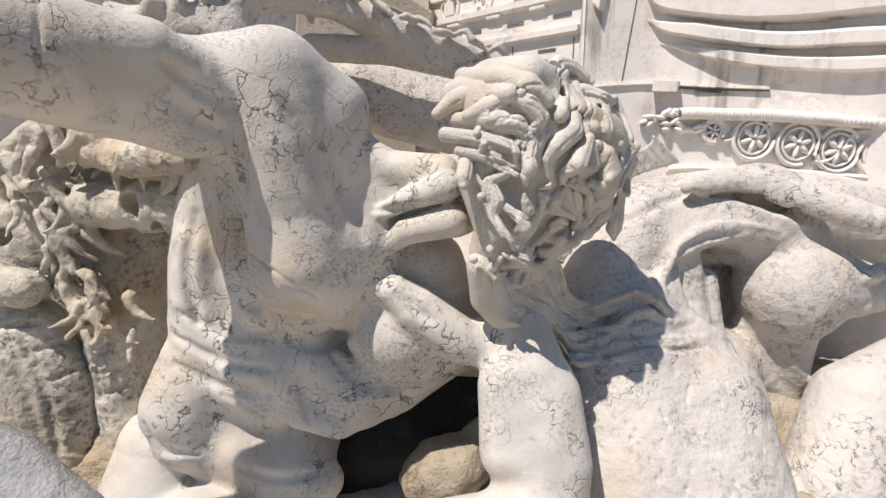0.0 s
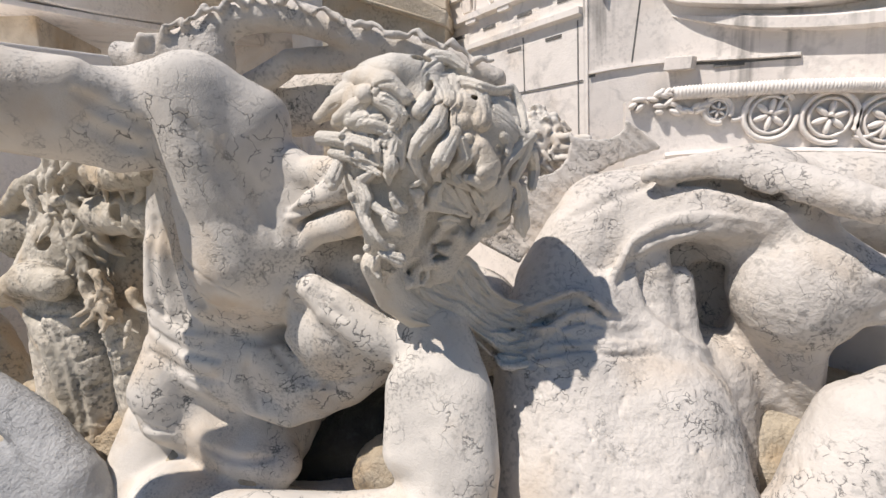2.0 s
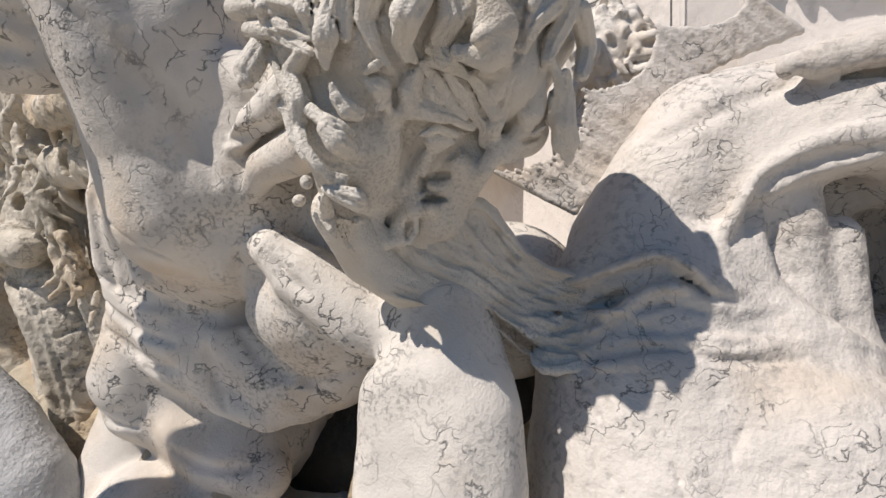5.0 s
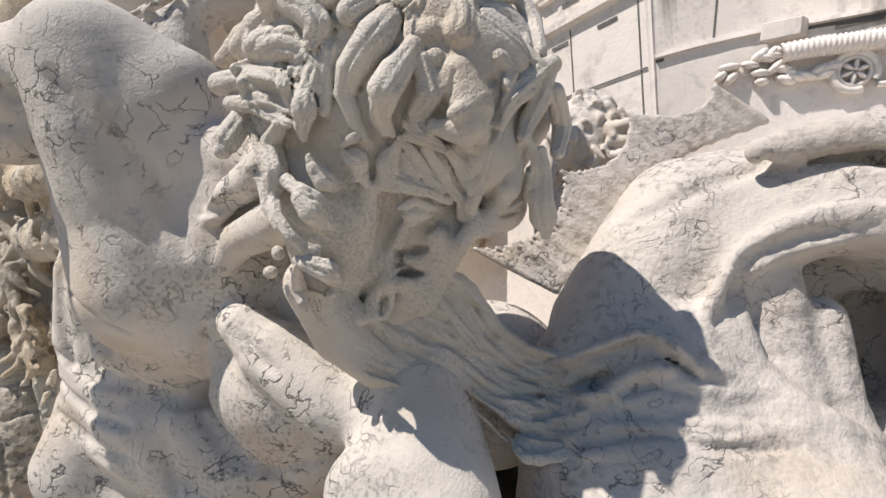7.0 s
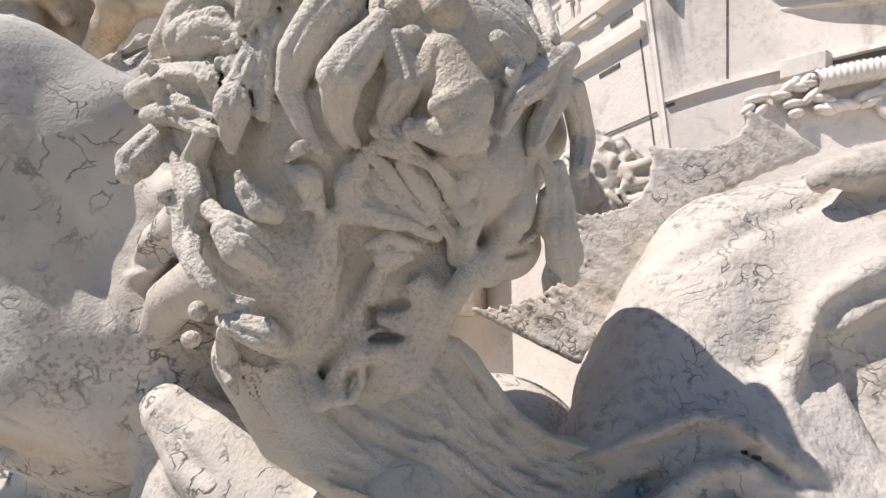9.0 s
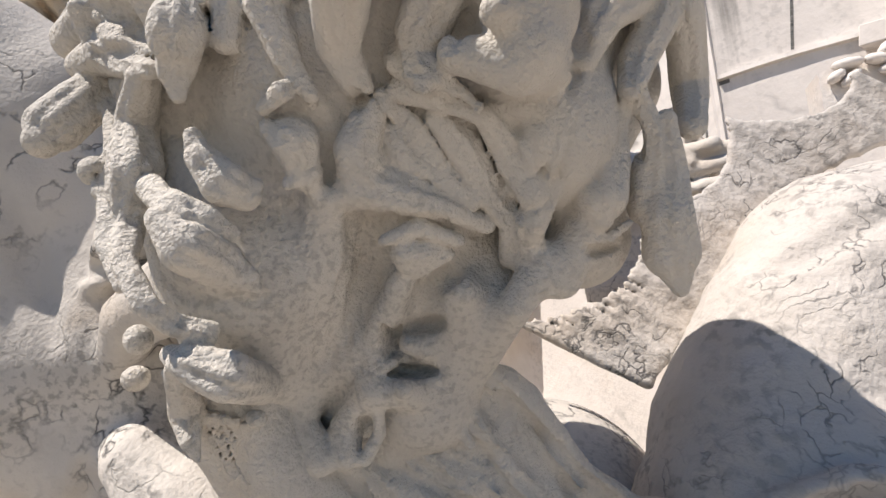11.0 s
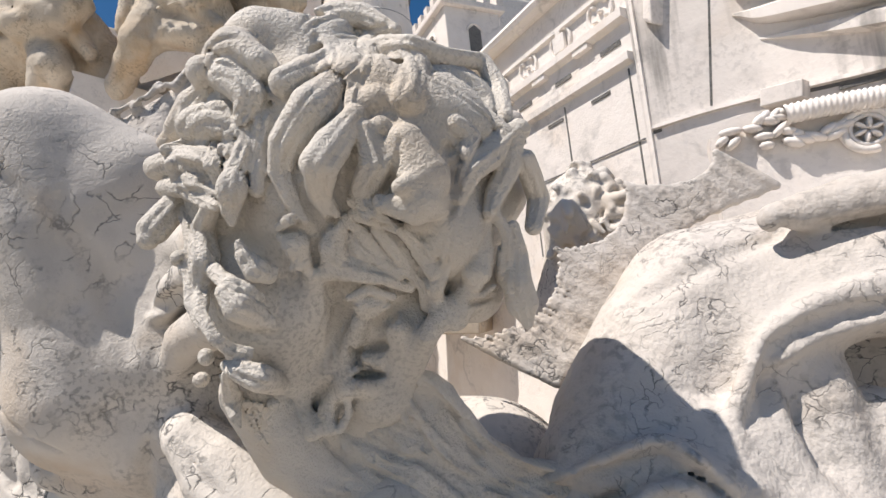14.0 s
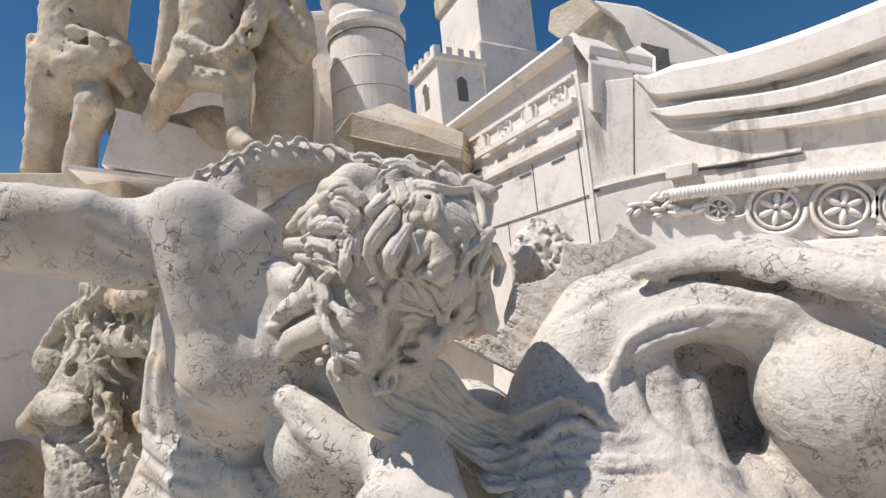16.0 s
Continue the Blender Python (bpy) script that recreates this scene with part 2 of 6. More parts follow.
def mesh_of(name, skins):
    verts, quads, base = [], [], 0
    for v, q in skins:
        verts.append(v)
        quads.append(q + base)
        base += len(v)
    v, q = np.concatenate(verts).astype(np.float32), np.concatenate(quads).astype(np.int32)
    me = bpy.data.meshes.new(name)
    me.vertices.add(len(v))
    me.vertices.foreach_set("co", v.ravel())
    me.loops.add(q.size)
    me.loops.foreach_set("vertex_index", q.ravel())
    me.polygons.add(len(q))
    me.polygons.foreach_set("loop_start", np.arange(0, q.size, 4, dtype=np.int32))
    me.update(calc_edges=True)
    me.validate()
    me.polygons.foreach_set("use_smooth", np.ones(len(me.polygons), bool))
    return me


def carve(name, clays, material, label, category, rough=((0.03, 0.0025), (0.011, 0.001)), group="", kind="", second=None, seconds=1):
    """One carved stone figure out of one or more clay grids, with a weathered skin; the last grids may have a second stone."""
    skins = [c.skin() for c in clays]
    last = sum(len(q) for _, q in skins[-seconds:])
    me = mesh_of(name, skins)
    v, nrm = np.empty(len(me.vertices) * 3, np.float32), np.empty(len(me.vertices) * 3, np.float32)
    me.vertices.foreach_get("co", v)
    me.vertex_normals.foreach_get("vector", nrm)
    v, nrm = v.reshape(-1, 3), nrm.reshape(-1, 3)
    push = sum(amp * lattice_noise(v, size, 7 + i) for i, (size, amp) in enumerate(rough))
    me.vertices.foreach_set("co", (v + nrm * push[:, None]).astype(np.float32).ravel())
    me.update()
    me.materials.append(material)
    if second:
        me.materials.append(second)
        index = np.zeros(len(me.polygons), np.int32)
        index[-last:] = 1
        me.polygons.foreach_set("material_index", index)
    return tagged(new(name, me), label, category, group, kind)


def part(name, bm, material, parent, label=""):
    """A bmesh as one mesh object under a thing or a part."""
    me = bpy.data.meshes.new(name)
    bm.to_mesh(me)
    bm.free()
    me.materials.append(material)
    ob = new(name, me)
    ob.parent = parent
    if label:
        ob["label"] = label
    return ob


def prism(outline, z0, z1, bevel=0.0):
    """A bmesh: the outline (x, y) raised from z0 to z1."""
    bm = bmesh.new()
    a = [bm.verts.new((x, y, z0)) for x, y in outline]
    b = [bm.verts.new((x, y, z1)) for x, y in outline]
    bm.faces.new(a[::-1])
    bm.faces.new(b)
    for i in range(len(a)):
        j = (i + 1) % len(a)
        bm.faces.new((a[i], a[j], b[j], b[i]))
    bmesh.ops.recalc_face_normals(bm, faces=bm.faces)
    if bevel:
        bmesh.ops.bevel(bm, geom=bm.edges[:], offset=bevel, segments=2, affect="EDGES", profile=0.5)
    return bm


def sweep(path, profile, closed=True, taper=None):
    """A bmesh: a profile of (out, up) offsets drawn along a path; out is horizontal, to the right of the way."""
    bm = bmesh.new()
    path = [Vector(p) for p in path]
    rings = []
    for i, p in enumerate(path):
        d = path[min(i + 1, len(path) - 1)] - path[max(i - 1, 0)]
        out = Vector((d.y, -d.x, 0)).normalized()
        k = taper(i / (len(path) - 1)) if taper else 1.0
        rings.append([bm.verts.new(p + out * o * k + Vector((0, 0, u * k))) for o, u in profile])
    m = len(profile)
    for a, b in zip(rings, rings[1:]):
        for i in range(m if closed else m - 1):
            j = (i + 1) % m
            bm.faces.new((a[i], b[i], b[j], a[j]))
    if closed:
        bm.faces.new(rings[0])
        bm.faces.new(rings[-1][::-1])
    bmesh.ops.recalc_face_normals(bm, faces=bm.faces)
    return bm


def smooth_path(pts, n=24):
    """A smooth line of n + 1 places through the given ones."""
    pts = [Vector(p) for p in pts]
    ext = [2 * pts[0] - pts[1], *pts, 2 * pts[-1] - pts[-2]]
    out = []
    for i in range(n + 1):
        s = i / n * (len(pts) - 1)
        k = min(int(s), len(pts) - 2)
        u = s - k
        a, b, c, d = ext[k:k + 4]
        out.append(0.5 * ((2 * b) + (c - a) * u + (2 * a - 5 * b + 4 * c - d) * u * u + (3 * b - a - 3 * c + d) * u ** 3))
    return out



# ---- the kneeling giant ----
body = Clay((-1.38, 0.62, 0.72), (0.62, 2.0, 2.42), 0.0055)
# raised arm and shoulder
body.limb(0.04, (-1.230, 0.760, 2.285), 0.112, (-1.060, 0.875, 2.250), 0.118, (-0.930, 0.975, 2.226), 0.121, (-0.854, 1.040, 2.211), 0.124, (-0.803, 1.100, 2.200), 0.131, (-0.698, 1.210, 2.166), 0.132, (-0.614, 1.295, 2.127), 0.125, (-0.507, 1.380, 2.132), 0.12)
body.limb(0.03, (-0.763, 1.070, 2.243), 0.065, (-0.637, 1.160, 2.227), 0.07, (-0.559, 1.220, 2.192), 0.05)
body.limb(0.025, (-0.589, 1.175, 2.173), 0.03, (-0.545, 1.210, 2.147), 0.04, (-0.518, 1.260, 2.108), 0.035)
body.limb(0.025, (-0.607, 1.240, 2.048), 0.045, (-0.529, 1.280, 2.069), 0.05)
body.egg(0.04, (-0.471, 1.390, 2.176), (0.15, 0.13, 0.115), (0, 25, 0))
body.limb(0.04, (-0.409, 1.360, 2.200), 0.09, (-0.352, 1.380, 2.132), 0.075, (-0.339, 1.400, 2.046), 0.07)
body.limb(0.05, (-0.380, 1.460, 2.140), 0.09, (-0.337, 1.480, 1.970), 0.105, (-0.325, 1.500, 1.771), 0.11)
# side of the chest under the arm
body.limb(0.05, (-0.445, 1.360, 2.074), 0.09, (-0.412, 1.420, 1.910), 0.135, (-0.408, 1.460, 1.728), 0.155, (-0.414, 1.490, 1.601), 0.135)
body.limb(0.04, (-0.459, 1.300, 2.084), 0.04, (-0.452, 1.315, 1.945), 0.05, (-0.436, 1.330, 1.797), 0.055, (-0.407, 1.360, 1.668), 0.06)
body.limb(0.05, (-0.622, 1.500, 2.050), 0.10, (-0.673, 1.530, 1.869), 0.11, (-0.713, 1.550, 1.693), 0.12, (-0.714, 1.560, 1.509), 0.14, (-0.666, 1.570, 1.354), 0.15)
body.limb(0.05, (-0.571, 1.420, 1.971), 0.05, (-0.575, 1.430, 1.750), 0.06, (-0.545, 1.430, 1.584), 0.06)
body.limb(0.03, (-0.716, 1.460, 1.761), 0.05, (-0.739, 1.460, 1.592), 0.055, (-0.699, 1.460, 1.470), 0.05)
body.limb(0.08, (-0.587, 1.700, 1.873), 0.20, (-0.569, 1.750, 1.470), 0.26, (-0.635, 1.750, 1.015), 0.26)
body.limb(0.035, (-0.425, 1.325, 2.200), 0.115, (-0.395, 1.350, 2.050), 0.128, (-0.385, 1.400, 1.860), 0.145, (-0.385, 1.395, 1.730), 0.145, (-0.300, 1.450, 1.640), 0.110)
body.limb(0.05, (-0.315, 1.420, 2.070), 0.100, (-0.268, 1.455, 1.930), 0.100, (-0.238, 1.465, 1.785), 0.135, (-0.225, 1.480, 1.690), 0.115)
body.limb(0.05, (-0.620, 1.320, 2.180), 0.112, (-0.440, 1.370, 2.190), 0.120, (-0.300, 1.435, 2.130), 0.098)
# far breast, neck cords
body.egg(0.06, (-0.143, 1.480, 1.481), (0.155, 0.12, 0.13), (0, 20, 0))
body.limb(0.03, (-0.137, 1.390, 1.641), 0.045, (-0.078, 1.400, 1.584), 0.065, (0.042, 1.410, 1.488), 0.07, (0.192, 1.430, 1.446), 0.06)
body.limb(0.04, (-0.300, 1.500, 1.986), 0.10, (-0.137, 1.480, 1.906), 0.09, (0.026, 1.460, 1.875), 0.10)
body.limb(0.03, (-0.263, 1.440, 2.055), 0.035, (-0.145, 1.420, 1.979), 0.045, (-0.006, 1.380, 1.957), 0.055)
body.limb(0.012, (-0.173, 1.370, 1.852), 0.02, (-0.095, 1.350, 1.896), 0.032, (0.009, 1.330, 1.930), 0.04)
body.limb(0.012, (-0.161, 1.380, 1.758), 0.022, (-0.097, 1.360, 1.808), 0.036, (0.024, 1.340, 1.841), 0.045)
body.limb(0.03, (-0.251, 1.560, 1.762), 0.10, (-0.042, 1.560, 1.673), 0.11, (-0.007, 1.620, 1.490), 0.14)
body.limb(0.05, (-0.237, 1.560, 1.619), 0.11, (-0.161, 1.660, 1.398), 0.14)
# unseen bulk added as a roof that keeps light out of the hollow below
body.limb(0.08, (-0.173, 1.800, 1.433), 0.20, (0.237, 1.780, 1.418), 0.20)
# ribs and belly
body.egg(0.06, (-0.534, 1.620, 1.373), (0.27, 0.22, 0.21), (0, 15, 0))
body.egg(0.06, (-0.315, 1.540, 1.290), (0.15, 0.10, 0.11), (0, 20, 0))
body.limb(0.06, (-0.151, 1.540, 1.366), 0.10, (-0.265, 1.560, 1.241), 0.10)
body.limb(0.06, (0.011, 1.550, 1.419), 0.10, (-0.155, 1.580, 1.310), 0.12)
body.limb(0.025, (-0.753, 1.470, 1.484), 0.05, (-0.611, 1.440, 1.398), 0.045, (-0.492, 1.430, 1.367), 0.035)
body.limb(0.025, (-0.786, 1.490, 1.405), 0.045, (-0.643, 1.460, 1.308), 0.045, (-0.521, 1.450, 1.267), 0.035)
body.limb(0.05, (-0.476, 1.440, 1.407), 0.03, (-0.473, 1.440, 1.318), 0.040, (-0.437, 1.450, 1.230), 0.04, (-0.324, 1.480, 1.186), 0.045)
body.limb(0.05, (-0.378, 1.450, 1.403), 0.05, (-0.269, 1.480, 1.280), 0.05)
body.limb(0.02, (-0.765, 1.470, 1.537), 0.035, (-0.639, 1.440, 1.477), 0.032, (-0.547, 1.435, 1.462), 0.022)
body.limb(0.02, (-0.739, 1.470, 1.449), 0.035, (-0.612, 1.440, 1.389), 0.030, (-0.519, 1.435, 1.374), 0.020)
body.limb(0.02, (-0.331, 1.465, 1.397), 0.035, (-0.249, 1.470, 1.303), 0.040, (-0.167, 1.500, 1.232), 0.030)
body.egg(0.05, (-0.578, 1.580, 1.028), (0.22, 0.17, 0.14), (0, 10, 0))
body.limb(0.03, (-0.644, 1.470, 1.096), 0.06, (-0.543, 1.470, 1.018), 0.065, (-0.391, 1.500, 0.978), 0.07)
# hip and thigh in the sun
body.limb(0.04, (-0.769, 1.520, 1.374), 0.11, (-0.810, 1.490, 1.237), 0.125, (-0.804, 1.480, 1.148), 0.10)
body.egg(0.05, (-0.734, 1.560, 1.122), (0.15, 0.14, 0.16))
body.limb(0.03, (-0.938, 1.580, 1.049), 0.14, (-0.961, 1.520, 0.861), 0.18, (-0.876, 1.440, 0.719), 0.20)
body.limb(0.04, (-0.746, 1.380, 0.851), 0.16, (-0.338, 1.460, 0.701), 0.18)
# propping arm and the forearm below
body.limb(0.04, (0.218, 1.440, 1.495), 0.10, (0.239, 1.380, 1.381), 0.122, (0.255, 1.320, 1.223), 0.132, (0.272, 1.260, 1.090), 0.125, (0.267, 1.220, 0.984), 0.11)
body.limb(0.06, (0.323, 1.340, 1.353), 0.05, (0.332, 1.270, 1.185), 0.06)
body.limb(0.06, (0.147, 1.310, 1.384), 0.05, (0.160, 1.250, 1.231), 0.06)
body.limb(0.05, (0.247, 1.200, 1.051), 0.10, (-0.006, 1.160, 1.034), 0.10, (-0.315, 1.120, 1.020), 0.11)
# grooves between the muscles
EYE_A, EYE_B = (0.0, 0.0, 2.0), (0.626, 0.475, 1.90)
body.valley(EYE_A, 0.016, (-0.432, 1.100, 1.680), (-0.360, 1.100, 1.611), (-0.279, 1.100, 1.581), (-0.208, 1.100, 1.621), (-0.168, 1.100, 1.706), k=0.02)
body.valley(EYE_A, 0.015, (-0.505, 1.100, 1.465), (-0.373, 1.100, 1.388), (-0.269, 1.100, 1.352), (-0.177, 1.100, 1.345), k=0.014)
body.valley(EYE_A, 0.013, (-0.614, 1.100, 1.614), (-0.505, 1.100, 1.547), (-0.397, 1.100, 1.527), k=0.02)
body.valley(EYE_A, 0.012, (-0.608, 1.100, 1.540), (-0.497, 1.100, 1.479), (-0.394, 1.100, 1.465), k=0.02)
body.valley(EYE_A, 0.011, (-0.585, 1.100, 1.660), (-0.500, 1.100, 1.614), (-0.425, 1.100, 1.601), k=0.02)
body.valley(EYE_A, 0.014, (-0.248, 1.100, 1.561), (-0.186, 1.100, 1.493), (-0.083, 1.100, 1.465), k=0.02)
body.valley(EYE_A, 0.011, (-0.306, 1.100, 1.554), (-0.322, 1.100, 1.479), (-0.307, 1.100, 1.395), k=0.02)
body.valley(EYE_A, 0.014, (-0.430, 1.100, 1.978), (-0.441, 1.100, 1.820), (-0.414, 1.100, 1.673), k=0.025)
body.valley(EYE_A, 0.012, (-0.534, 1.100, 1.882), (-0.564, 1.100, 1.757), (-0.548, 1.100, 1.641), k=0.025)
body.valley(EYE_A, 0.014, (-0.709, 1.100, 1.430), (-0.661, 1.100, 1.326), (-0.575, 1.100, 1.316), k=0.012)
body.valley(EYE_A, 0.018, (-0.444, 1.100, 2.117), (-0.438, 1.100, 2.036), (-0.421, 1.100, 1.942), k=0.025)
body.valley(EYE_A, 0.016, (-0.572, 1.100, 2.195), (-0.495, 1.100, 2.139), (-0.440, 1.100, 2.100), k=0.02)
body.valley(EYE_A, 0.014, (-0.567, 1.100, 2.122), (-0.512, 1.100, 2.077), (-0.461, 1.100, 2.054), k=0.025)
body.valley(EYE_A, 0.015, (-0.253, 1.100, 2.060), (-0.221, 1.100, 1.954), (-0.171, 1.100, 1.832), k=0.025)
body.valley(EYE_A, 0.012, (-0.333, 1.100, 2.117), (-0.278, 1.100, 2.025), (-0.241, 1.100, 1.906), k=0.03)
body.valley(EYE_A, 0.014, (-0.184, 1.100, 1.574), (-0.122, 1.100, 1.479), (0.008, 1.100, 1.513), k=0.015)
body.valley(EYE_A, 0.010, (-0.080, 1.100, 1.693), (-0.049, 1.100, 1.660), (-0.018, 1.100, 1.641), k=0.02)
body.valley(EYE_A, 0.016, (-0.151, 1.100, 1.891), (-0.090, 1.100, 1.891), (-0.029, 1.100, 1.906), k=0.008)
body.valley(EYE_A, 0.004, (-0.447, 1.100, 1.820), (-0.353, 1.100, 1.744), (-0.231, 1.100, 1.669), k=0.002, depth=0.1)
body.valley(EYE_A, 0.006, (-0.736, 1.000, 2.305), (-0.751, 1.000, 2.207), (-0.770, 1.000, 2.106), k=0.003, depth=0.1)
body.valley(EYE_A, 0.012, (-0.485, 1.100, 1.280), (-0.380, 1.100, 1.250), (-0.259, 1.100, 1.280), k=0.02)

head = Clay((-0.14, 1.10, 1.52), (0.56, 1.64, 2.26), 0.0027)
# bulk of the skull, the hair beside the neck, cheek and jaw
head.egg(0.03, (0.26, 1.44, 2.03), (0.19, 0.18, 0.16))
head.limb(0.025, (0.171, 1.342, 2.107), 0.142, (0.249, 1.355, 2.063), 0.144, (0.364, 1.396, 2.045), 0.119)
head.limb(0.025, (0.122, 1.275, 2.021), 0.080, (0.099, 1.288, 1.945), 0.060, (0.149, 1.284, 1.831), 0.071, (0.124, 1.314, 1.768), 0.057)
head.limb(0.025, (0.218, 1.296, 1.974), 0.082, (0.189, 1.354, 1.874), 0.071, (0.183, 1.393, 1.793), 0.066, (0.175, 1.410, 1.711), 0.060, (0.175, 1.430, 1.640), 0.060)
head.limb(0.025, (0.295, 1.328, 1.919), 0.060, (0.262, 1.389, 1.853), 0.068, (0.252, 1.412, 1.770), 0.054, (0.240, 1.405, 1.705), 0.054)
head.limb(0.025, (0.320, 1.402, 1.854), 0.032, (0.312, 1.384, 1.785), 0.037, (0.272, 1.394, 1.735), 0.028)
head.limb(0.025, (0.343, 1.330, 2.019), 0.086, (0.384, 1.354, 1.920), 0.067)
head.limb(0.025, (0.421, 1.440, 1.970), 0.063, (0.405, 1.409, 1.899), 0.037, (0.396, 1.411, 1.836), 0.046)
E14, E12, E05 = (0.713, 0.640, 1.837), (0.459, 0.948, 1.815), (0.151, -0.037, 2.012)
# crown
head.limb(0.020, (0.038, 1.336, 2.152), 0.0444, (0.112, 1.325, 2.185), 0.0524, (0.196, 1.254, 2.188), 0.0498, (0.269, 1.303, 2.194), 0.0378)
head.limb(0.015, (0.181, 1.198, 2.160), 0.0217, (0.186, 1.241, 2.182), 0.0335, (0.220, 1.265, 2.177), 0.0333, (0.255, 1.282, 2.159), 0.0274)
head.limb(0.020, (0.308, 1.258, 2.103), 0.0284, (0.350, 1.284, 2.105), 0.0332, (0.390, 1.310, 2.077), 0.0408, (0.436, 1.345, 2.044), 0.0371)
head.limb(0.015, (0.267, 1.260, 2.122), 0.0262, (0.283, 1.302, 2.159), 0.0238, (0.315, 1.319, 2.165), 0.0202)
head.lock(0.010, (0.312, 1.297, 2.154), 0.0119, (0.346, 1.316, 2.167), 0.0174, (0.391, 1.302, 2.148), 0.0158, (0.422, 1.338, 2.142), 0.0107, (0.453, 1.407, 2.154), 0.0124, (0.475, 1.401, 2.108), 0.0129, (0.487, 1.362, 2.050), 0.0104)
head.lock(0.010, (0.254, 1.265, 2.190), 0.0112, (0.263, 1.277, 2.211), 0.0152, (0.279, 1.304, 2.230), 0.0175, (0.320, 1.316, 2.223), 0.0153, (0.362, 1.316, 2.187), 0.0120)
head.lock(0.010, (0.282, 1.308, 2.198), 0.0096, (0.309, 1.333, 2.202), 0.0126, (0.359, 1.317, 2.190), 0.0092)
head.valley(E14, 0.0107, (0.428, 1.342, 2.121), (0.444, 1.392, 2.113), (0.475, 1.354, 2.051), k=0.008, depth=0.10)
head.valley(E14, 0.0047, (0.266, 1.274, 2.190), (0.258, 1.284, 2.175), (0.271, 1.269, 2.146), k=0.004, depth=0.10)
head.valley(E14, 0.0048, (0.272, 1.292, 2.197), (0.277, 1.282, 2.167), (0.285, 1.275, 2.139), k=0.004, depth=0.10)
head.valley(E14, 0.0047, (0.253, 1.269, 2.178), (0.246, 1.276, 2.164), (0.252, 1.272, 2.143), k=0.004, depth=0.10)
head.egg(0.004, (0.271, 1.288, 2.216), (0.0115, 0.0192, 0.0077), (0, 0, 0), cut=True)
head.egg(0.004, (0.252, 1.279, 2.222), (0.0206, 0.0295, 0.0088), (0, 0, 0), cut=True)
head.lock(0.010, (0.336, 1.279, 2.125), 0.0122, (0.337, 1.249, 2.090), 0.0117, (0.340, 1.229, 2.055), 0.0096)
head.lock(0.010, (0.393, 1.286, 2.112), 0.0102, (0.424, 1.323, 2.094), 0.0104, (0.447, 1.350, 2.074), 0.0105, (0.487, 1.350, 2.030), 0.0085)
head.lock(0.010, (0.053, 1.339, 2.202), 0.0244, (0.128, 1.250, 2.186), 0.0285, (0.195, 1.203, 2.162), 0.0274, (0.234, 1.204, 2.130), 0.0219)
head.lock(0.010, (-0.014, 1.271, 2.106), 0.0145, (0.025, 1.286, 2.134), 0.0263, (0.084, 1.310, 2.159), 0.0297, (0.148, 1.197, 2.143), 0.0218)
head.lock(0.010, (0.142, 1.221, 2.148), 0.0167, (0.194, 1.196, 2.126), 0.0231, (0.224, 1.197, 2.091), 0.0204, (0.206, 1.201, 2.058), 0.0150)
head.lock(0.010, (0.035, 1.276, 2.092), 0.0188, (0.108, 1.215, 2.091), 0.0248, (0.166, 1.205, 2.077), 0.0245, (0.198, 1.204, 2.045), 0.0164)
head.lock(0.010, (0.006, 1.237, 2.056), 0.0183, (0.081, 1.212, 2.044), 0.0206, (0.148, 1.200, 2.024), 0.0217, (0.192, 1.206, 2.032), 0.0164)
head.lock(0.010, (0.038, 1.223, 2.018), 0.0125, (0.114, 1.201, 2.001), 0.0177, (0.176, 1.200, 1.987), 0.0136)
head.lock(0.010, (0.274, 1.283, 2.191), 0.0176, (0.288, 1.275, 2.150), 0.0204, (0.268, 1.203, 2.097), 0.0192)
head.lock(0.010, (0.321, 1.325, 2.182), 0.0182, (0.325, 1.292, 2.131), 0.0222, (0.296, 1.217, 2.072), 0.0194)
head.lock(0.010, (0.364, 1.320, 2.160), 0.0182, (0.391, 1.307, 2.117), 0.0240, (0.393, 1.270, 2.067), 0.0233)
head.egg(0.004, (0.282, 1.264, 2.146), (0.0087, 0.0290, 0.0232), (0, 0, 0), cut=True)
head.egg(0.004, (0.376, 1.305, 2.124), (0.0120, 0.0301, 0.0075), (0, 0, 0), cut=True)
# near temple: scooped clump, leaf and hanging drops
head.lock(0.010, (0.176, 1.188, 2.145), 0.0109, (0.180, 1.217, 2.147), 0.0121, (0.135, 1.294, 2.162), 0.0133, (0.169, 1.260, 2.116), 0.0115, (0.180, 1.226, 2.083), 0.0109, (0.158, 1.218, 2.073), 0.0083)
head.egg(0.004, (0.135, 1.251, 2.144), (0.0158, 0.0217, 0.0178), (0, 20, 0), cut=True)
head.boss(0.005, (0.175, 1.219, 2.099), (0.0128, 0.0110, 0.0110), (0, 0, 0))
head.lock(0.010, (0.147, 1.219, 2.135), 0.0170, (0.105, 1.221, 2.116), 0.0252, (0.060, 1.227, 2.097), 0.0171)
head.lock(0.010, (0.078, 1.195, 2.056), 0.0086, (0.083, 1.220, 2.065), 0.0117, (0.116, 1.227, 2.048), 0.0104, (0.176, 1.184, 2.015), 0.0069)
head.lock(0.010, (0.093, 1.188, 2.032), 0.0075, (0.084, 1.211, 2.004), 0.0095, (0.131, 1.196, 1.980), 0.0099, (0.170, 1.185, 1.963), 0.0077)
head.valley(E14, 0.0092, (0.109, 1.184, 2.033), (0.138, 1.189, 2.012), (0.156, 1.195, 1.988), k=0.006, depth=-0.10)
head.lock(0.010, (0.173, 1.222, 2.073), 0.0091, (0.144, 1.224, 2.054), 0.0120, (0.167, 1.184, 2.014), 0.0104, (0.168, 1.191, 1.996), 0.0070)
